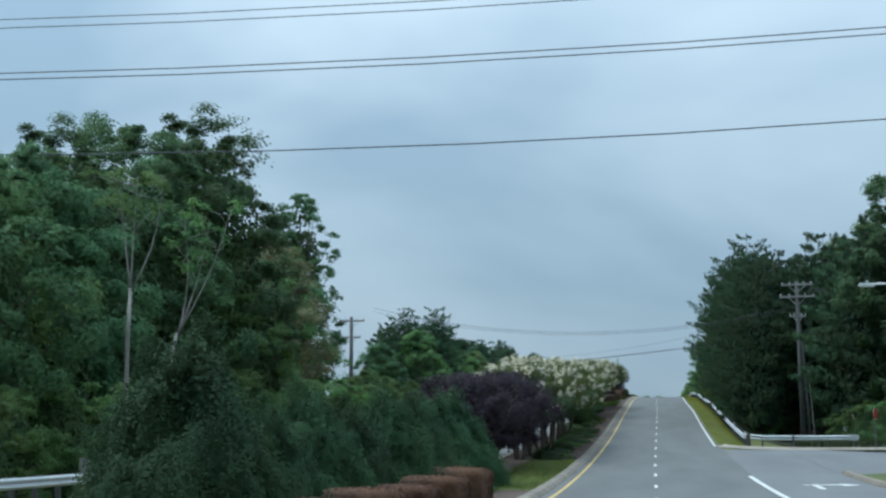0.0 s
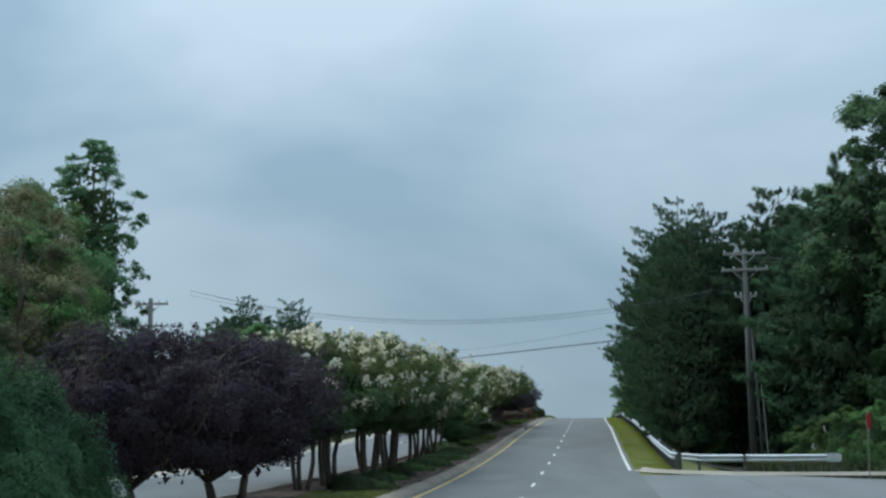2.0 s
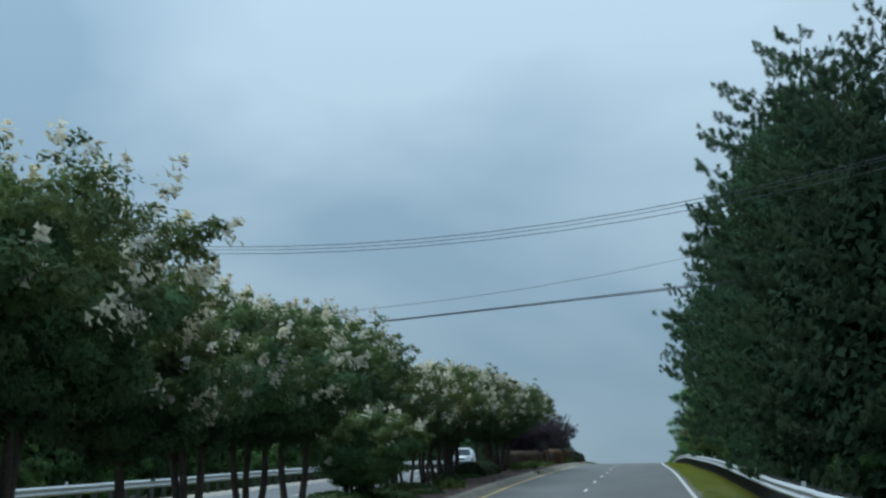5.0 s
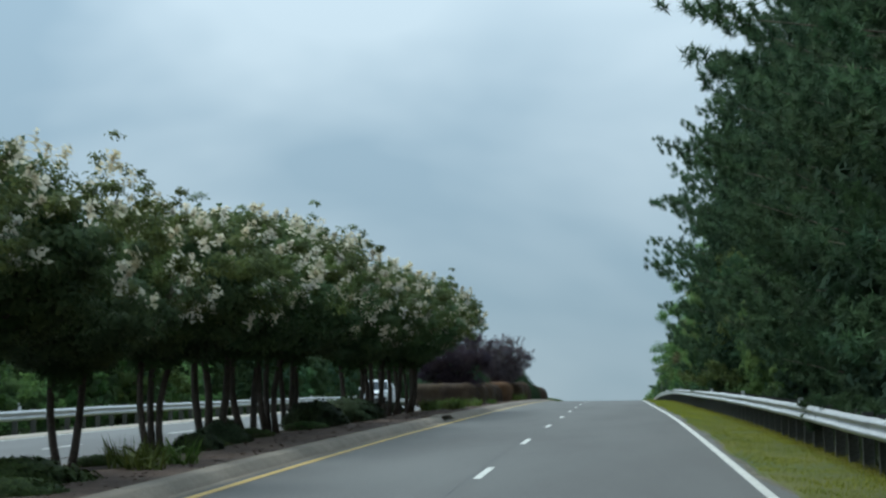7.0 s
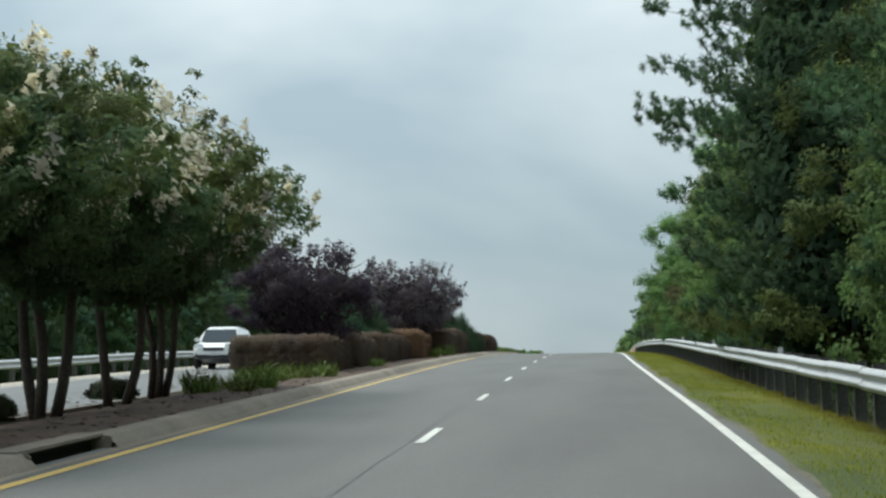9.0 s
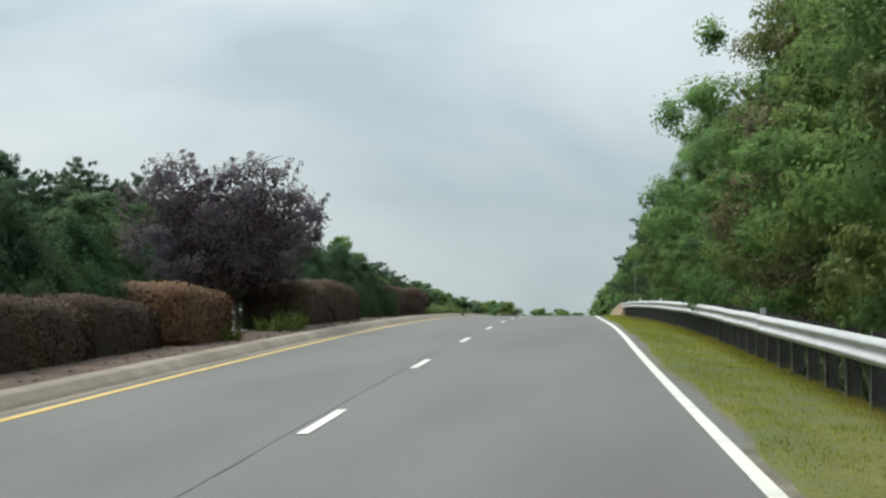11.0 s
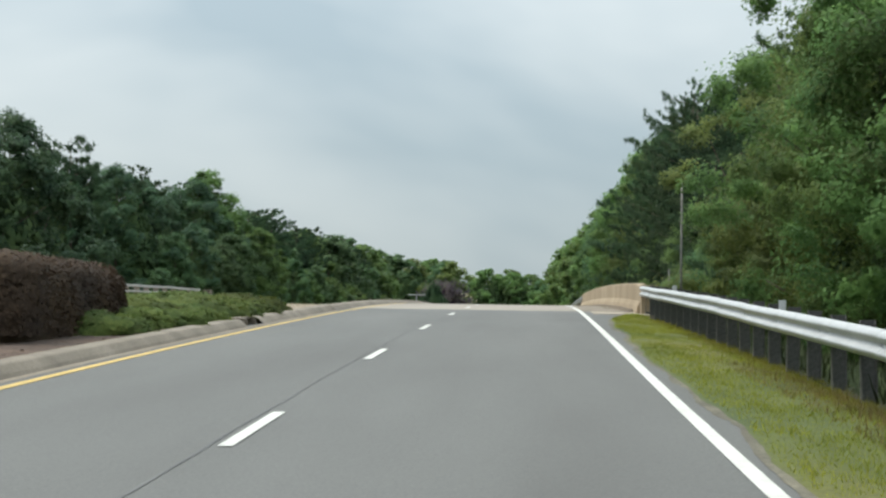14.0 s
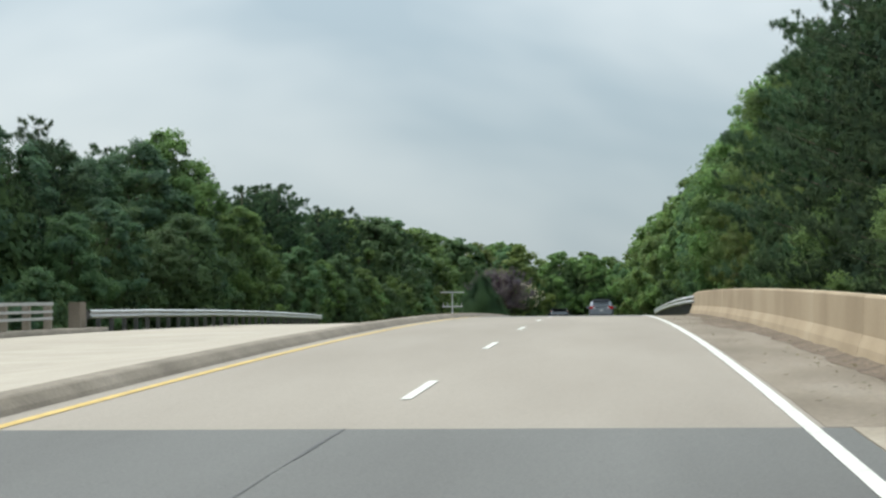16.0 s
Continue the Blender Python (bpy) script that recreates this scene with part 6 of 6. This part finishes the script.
def sign_frame(s, o):
    root = thing("sign_frame", stand(s, o, 0.0), "small grey metal T-shaped frame with two bars in the median", "sign frame")
    part("post", box_bm(-0.035, 0.035, -0.035, 0.035, -0.6, 1.62, bevel=0.008), M_STEEL, root)
    for z, half in ((0.72, 0.62), (1.58, 0.72)):
        ob = part("bar", box_bm(-half, half, -0.02, 0.02, -0.035, 0.035, bevel=0.01), M_STEEL, root)
        ob.matrix_local = Matrix.Translation((0, -0.06, z))
    for x in (-0.55, -0.28, 0.28, 0.55):
        ob = part("upright", box_bm(-0.018, 0.018, -0.018, 0.018, 0, 0.2, bevel=0.004), M_STEEL, root)
        ob.matrix_local = Matrix.Translation((x, -0.06, 0.72))
    ob = part("base", box_bm(-0.5, 0.5, -0.15, 0.15, -0.3, 0.16, bevel=0.03), M_KERB, root, "low concrete base")
    return root


sign_frame(449, -7.0)


# ---- vehicles ----
def loft(sections):
    """Rings of (y, [(x, z), ...]) joined along the car, capped at both ends."""
    verts, faces = [], []
    n = len(sections[0][1])
    for y, ring in sections:
        verts += [(x, y, z) for x, z in ring]
    for i in range(len(sections) - 1):
        for j in range(n):
            j2 = (j + 1) % n
            faces.append((i * n + j, (i + 1) * n + j, (i + 1) * n + j2, i * n + j2))
    faces.append(tuple(range(n)))
    faces.append(tuple(range((len(sections) - 1) * n, len(sections) * n))[::-1])
    return verts, faces


def hull_ring(w, z0, z1, r=0.12, tumble=0.0):
    return [(-w + r, z0), (w - r, z0), (w, z0 + r), (w, (z0 + z1) / 2), (w - tumble, z1 - r), (w - tumble - r, z1), (-w + tumble + r, z1), (-w + tumble, z1 - r), (-w, (z0 + z1) / 2), (-w, z0 + r)]


def suv(paint, label, tail_z=(0.95, 1.15), tall_lamps=False, h=1.70, w=0.92, ln=4.65):
    """A crossover: hull, cabin, glass, bumpers, lamps, mirrors and wheels. Its nose points along +y."""
    root = thing("suv_car", Matrix(), label, "car")
    b, t = -ln / 2, ln / 2
    sec = [(b, hull_ring(w * 0.86, 0.42, 0.98)), (b + 0.12, hull_ring(w * 0.97, 0.34, 1.08)), (b + 0.8, hull_ring(w, 0.28, 1.10)), (0.2, hull_ring(w, 0.26, 1.06)), (t - 1.3, hull_ring(w, 0.28, 1.02)), (t - 0.35, hull_ring(w * 0.96, 0.32, 0.92)), (t, hull_ring(w * 0.78, 0.42, 0.76))]
    v, f = loft(sec)
    body = obj_from("body", v, f, paint, root, smooth=False)
    cab = [(b + 0.06, hull_ring(w * 0.86, 0.95, 1.06, 0.04)), (b + 0.32, hull_ring(w * 0.90, 0.95, h - 0.18, 0.08, 0.10)), (b + 0.75, hull_ring(w * 0.93, 0.95, h - 0.02, 0.10, 0.16)), (0.1, hull_ring(w * 0.93, 0.95, h, 0.10, 0.18)), (0.75, hull_ring(w * 0.93, 0.95, h - 0.10, 0.10, 0.18)), (t - 1.25, hull_ring(w * 0.90, 0.93, 1.02, 0.03, 0.02))]
    v, f = loft(cab)
    obj_from("cabin", v, f, paint, root)
    rear = [(-0.66 * w / 0.92, b + 0.05, 1.10), (0.66 * w / 0.92, b + 0.05, 1.10), (0.60 * w / 0.92, b + 0.36, h - 0.20), (-0.60 * w / 0.92, b + 0.36, h - 0.20)]
    v = [Vector(p) + Vector((0, -0.035, 0.0)) for p in rear] + [Vector(p) + Vector((0, 0.02, 0)) for p in rear]
    q = [(0, 1, 2, 3), (7, 6, 5, 4), (0, 4, 5, 1), (1, 5, 6, 2), (2, 6, 7, 3), (3, 7, 4, 0)]
    obj_from("rear_window", v, q, M_GLASS, root, "dark tinted rear glass")
    fr = [(-0.74, t - 1.22, 1.05), (0.74, t - 1.22, 1.05), (0.62, 0.80, h - 0.16), (-0.62, 0.80, h - 0.16)]
    v = [Vector(p) + Vector((0, 0.05, 0.01)) for p in fr] + [Vector(p) for p in fr]
    obj_from("windscreen", v, q, M_GLASS, root, "dark sloping windscreen")
    for sx in (-1, 1):
        side = [(sx * (w * 0.93 + 0.004), b + 0.75, 1.10), (sx * (w * 0.93 + 0.004), t - 1.55, 1.08), (sx * (w * 0.93 - 0.15), 0.55, h - 0.18), (sx * (w * 0.93 - 0.15), b + 0.85, h - 0.16)]
        v = [Vector(p) for p in side] + [Vector(p) - Vector((sx * 0.03, 0, 0)) for p in side]
        obj_from("side_window", v, q, M_GLASS, root)
        if tall_lamps:
            ob = part("tail_lamp", box_bm(-0.07, 0.07, -0.05, 0.05, 0.92, 1.46, bevel=0.03), M_RED, root, "tall red tail lamp")
            ob.matrix_local = Matrix.Translation((sx * w * 0.80, b + 0.14, 0.02)) @ Matrix.Rotation(radians(-14), 4, "X")
        else:
            ob = part("tail_lamp", box_bm(-0.20, 0.20, -0.05, 0.06, tail_z[0], tail_z[1], bevel=0.03), M_RED, root, "red wrap-round tail lamp")
            ob.matrix_local = Matrix.Translation((sx * w * 0.76, b + 0.05, 0))
            ob = part("reversing_lamp", box_bm(-0.07, 0.07, -0.06, 0.02, tail_z[0] + 0.02, tail_z[1] - 0.03, bevel=0.02), M_LAMPGLASS, root)
            ob.matrix_local = Matrix.Translation((sx * w * 0.58, b + 0.04, 0))
        ob = part("headlamp", box_bm(-0.19, 0.19, -0.12, 0.05, 0.72, 0.90, bevel=0.04), M_LAMPGLASS, root, "clear headlamp")
        ob.matrix_local = Matrix.Translation((sx * w * 0.68, t - 0.10, 0)) @ Matrix.Rotation(radians(-sx * 18), 4, "Z")
        ob = part("door_mirror", box_bm(-0.11, 0.11, -0.08, 0.08, 0, 0.18, bevel=0.04), paint, root)
        ob.matrix_local = Matrix.Translation((sx * (w + 0.08), 0.72, 1.06))
        ob = part("roof_rail", box_bm(-0.02, 0.02, b + 0.8, 0.5, h - 0.01, h + 0.04, bevel=0.012), M_TRIM, root)
        ob.matrix_local = Matrix.Translation((sx * 0.62, 0, 0))
        for yy in (b + 0.95, t - 0.95):
            wh = new("wheel")
            wh.parent = root
            wh.matrix_local = Matrix.Translation((sx * (w - 0.12), yy, 0.34))
            v, f = tube([(-0.11, 0, 0), (-0.09, 0, 0), (0.09, 0, 0), (0.11, 0, 0)], [0.29, 0.34, 0.34, 0.29], 20)
            obj_from("tyre", v, f, M_RUBBER, wh, smooth=False)
            v, f = tube([(0.0, 0, 0), (sx * 0.115, 0, 0), (sx * 0.12, 0, 0)], [0.22, 0.22, 0.06], 14)
            obj_from("rim", v, f, M_RIM, wh)
            v, f = tube([(sx * 0.02, 0, 0), (sx * 0.131, 0, 0)], [0.42, 0.42], 20)
            ar = obj_from("wheel_arch", [(x, y, z) for x, y, z in v], f, M_TRIM, root)
            ar.matrix_local = Matrix.Translation((sx * (w - 0.135), yy, 0.36))
    part("rear_bumper", box_bm(-w * 0.93, w * 0.93, b - 0.05, b + 0.2, 0.36, 0.60, bevel=0.05), M_TRIM, root, "dark plastic bumper")
    part("front_bumper", box_bm(-w * 0.84, w * 0.84, t - 0.25, t + 0.05, 0.32, 0.52, bevel=0.06), M_TRIM, root)
    part("grille", box_bm(-0.42, 0.42, t - 0.06, t + 0.02, 0.60, 0.76, bevel=0.02), M_TRIM, root, "dark grille")
    part("number_plate", box_bm(-0.15, 0.15, b - 0.03, b + 0.06, 0.78, 0.93, bevel=0.006), M_PLATE, root, "plain white number plate")
    part("front_plate", box_bm(-0.15, 0.15, t + 0.0, t + 0.06, 0.44, 0.58, bevel=0.006), M_PLATE, root)
    part("spoiler", box_bm(-w * 0.68, w * 0.68, b + 0.16, b + 0.62, h - 0.10, h - 0.03, bevel=0.03), paint, root)
    return root


silver = suv(M_SILVER, "grey-blue metallic suv seen from behind in its lane")
silver.matrix_world = stand(481, 1.95, 0.0, tilt=True)
dark = suv(M_BLACKPAINT, "black crossover with tall red tail lamps, from behind", tall_lamps=True, h=1.66, w=0.90, ln=4.5)
dark.matrix_world = stand(507, -1.7, 0.0, tilt=True)
white = suv(M_CARWHITE, "white suv coming the other way, front on")
white.matrix_world = stand(263, -12.9, opp(263) + 0.03, 180, tilt=False)


# ---- grass and litter along the edges ----
def verge_blades():
    rng = np.random.default_rng(5)
    n = 90000
    s = rng.uniform(128, 346, n)
    u = rng.uniform(size=n)
    base, length = [], []
    for a, b in zip(s, u):
        f = fringe(a)
        b = 5.1 + 0.8 * math.sqrt(b)
        z = max(ground_z(a, b), float(np.interp(b, [q[0] for q in f], [q[1] for q in f])) if b < f[3][0] else -9.0)
        base.append(on(a, b, z - 0.012))
        length.append(0.032 + 0.07 * min(1.0, max(0.0, (b - 4.9) / 0.8)))
    c = np.array(base)
    tuft = np.array([noise.noise(Vector(q) * 1.6) + 0.6 * noise.noise(Vector(q) * 5.0) for q in base])
    length = np.array(length) * np.clip(1.0 + 0.8 * tuft, 0.35, 1.9)
    up = np.tile(np.array([0.0, 0.0, 1.0]), (n, 1))
    ob = cards_obj("verge_grass_blades", needle_cards(c, up * 0.6 + rng.normal(size=(n, 3)) * 0.6, length, 0.009, rng, up), M_BLADE, None)
    tagged(ob, "uncut yellow-green grass blades along the verge and guardrail", "grass", kind="stuff")


def litter(name, n, s0, s1, o0, o1, z, size, mat, label, seed, power=1.0):
    rng = np.random.default_rng(seed)
    s = rng.uniform(s0, s1, n)
    o = o1 - (o1 - o0) * rng.uniform(size=n) ** power
    c = np.array([on(a, b, z + rng.uniform(0, 0.02)) for a, b in zip(s, o)])
    v, f, nn = cards(c, size, size * 0.6, rng, 0.1, outward=np.tile(np.array([0.0, 0.0, 1.0]), (n, 1)))
    v = v.reshape(-1, 3, 3)
    v[:, :, 2] = c[:, None, 2] + (v[:, :, 2] - c[:, None, 2]) * 0.3
    tagged(cards_obj(name, (v.reshape(-1, 3), f, nn), mat, None), label, "litter", kind="stuff")


verge_blades()


def tufts_over(name, n, spot, low, high, width, mat, label, seed):
    """Upright blades over a patch; spot gives a place on the plan from two random numbers."""
    rng = np.random.default_rng(seed)
    base = np.array([spot(a, b) for a, b in rng.uniform(size=(n, 2))])
    up = np.tile(np.array([0.0, 0.0, 1.0]), (n, 1))
    clump = np.array([noise.noise(Vector(q) * 0.9) for q in base])
    ln = rng.uniform(low, high, n) * np.clip(1 + 0.9 * clump, 0.4, 1.8)
    tagged(cards_obj(name, needle_cards(base, up + rng.normal(size=(n, 3)) * 0.35, ln, width, rng, up), mat, None), label, "grass", kind="stuff")


def mown_spot(a, b):
    s = 128 + 218 * a
    f = fringe(s)
    o = f[0][0] + 0.04 + (5.5 - f[0][0]) * b
    z = max(ground_z(s, o), float(np.interp(o, [q[0] for q in f], [q[1] for q in f])) if o < f[3][0] else -9.0)
    return on(s, o, z - 0.01)


tufts_over("mown_grass_blades", 150000, mown_spot, 0.025, 0.06, 0.011, M_BLADE, "short mown yellow-green grass blades on the verge", 14)
tufts_over("undergrowth_weeds", 42000, lambda a, b: on(154 + 192 * a, 5.95 + 1.9 * b, ground_z(154 + 192 * a, 5.95 + 1.9 * b) - 0.02), 0.14, 0.42, 0.030, M_SHRUB, "dark rank weeds on the bank behind the guardrail", 17)
tufts_over("dry_grass_blades", 5000, lambda a, b: on(292 + 22 * (a + 0.25 * b), 5.62 - 0.75 * b ** 2.2, ground_z(305, 5.62 - 0.75 * b ** 2.2)), 0.04, 0.11, 0.010, M_STRAW, "dead straw-brown grass under the guardrail", 15)
tufts_over("lawn_blades", 26000, lambda a, b: on(68.2 + 34.6 * a, -6.25 + 2.35 * b, 0.125), 0.05, 0.13, 0.014, M_LILY, "bright green grass blades on the median nose", 12)
tufts_over("wood_edge_weeds", 16000, lambda a, b: on(125.2 + 3.4 * a * a + 22 * b * a, 8.6 + 14 * b, ground_z(126, 9 + 13 * b) - 0.02), 0.3, 0.95, 0.03, M_SHRUB, "rank dull green weeds at the wood's edge", 13)
litter("fallen_leaf_litter", 900, 350.8, 407, 3.9, 5.28, 0.025, 0.08, M_LEAF_RUST, "brown dead leaves drifted against the parapet", 6, 4.0)
litter("straw_litter", 500, 303, 313, 4.95, 5.4, -0.10, 0.09, M_PALE, "pale dry straw scattered on the verge", 16)
litter("mulch_litter", 7000, 100, 340, -7.4, -3.9, 0.13, 0.13, M_HEDGE_DULL, "dry bark and needles over the planting bed", 7)
litter("soil_litter", 420, 339.5, 346, -6.3, -3.95, 0.18, 0.09, M_LEAF_RUST, "dead leaves and twigs on the bare soil", 9)
litter("gravel_litter", 900, 337, 346, -6.5, -3.9, 0.15, 0.07, M_PALE, "loose pale gravel at the end of the planting bed", 8)
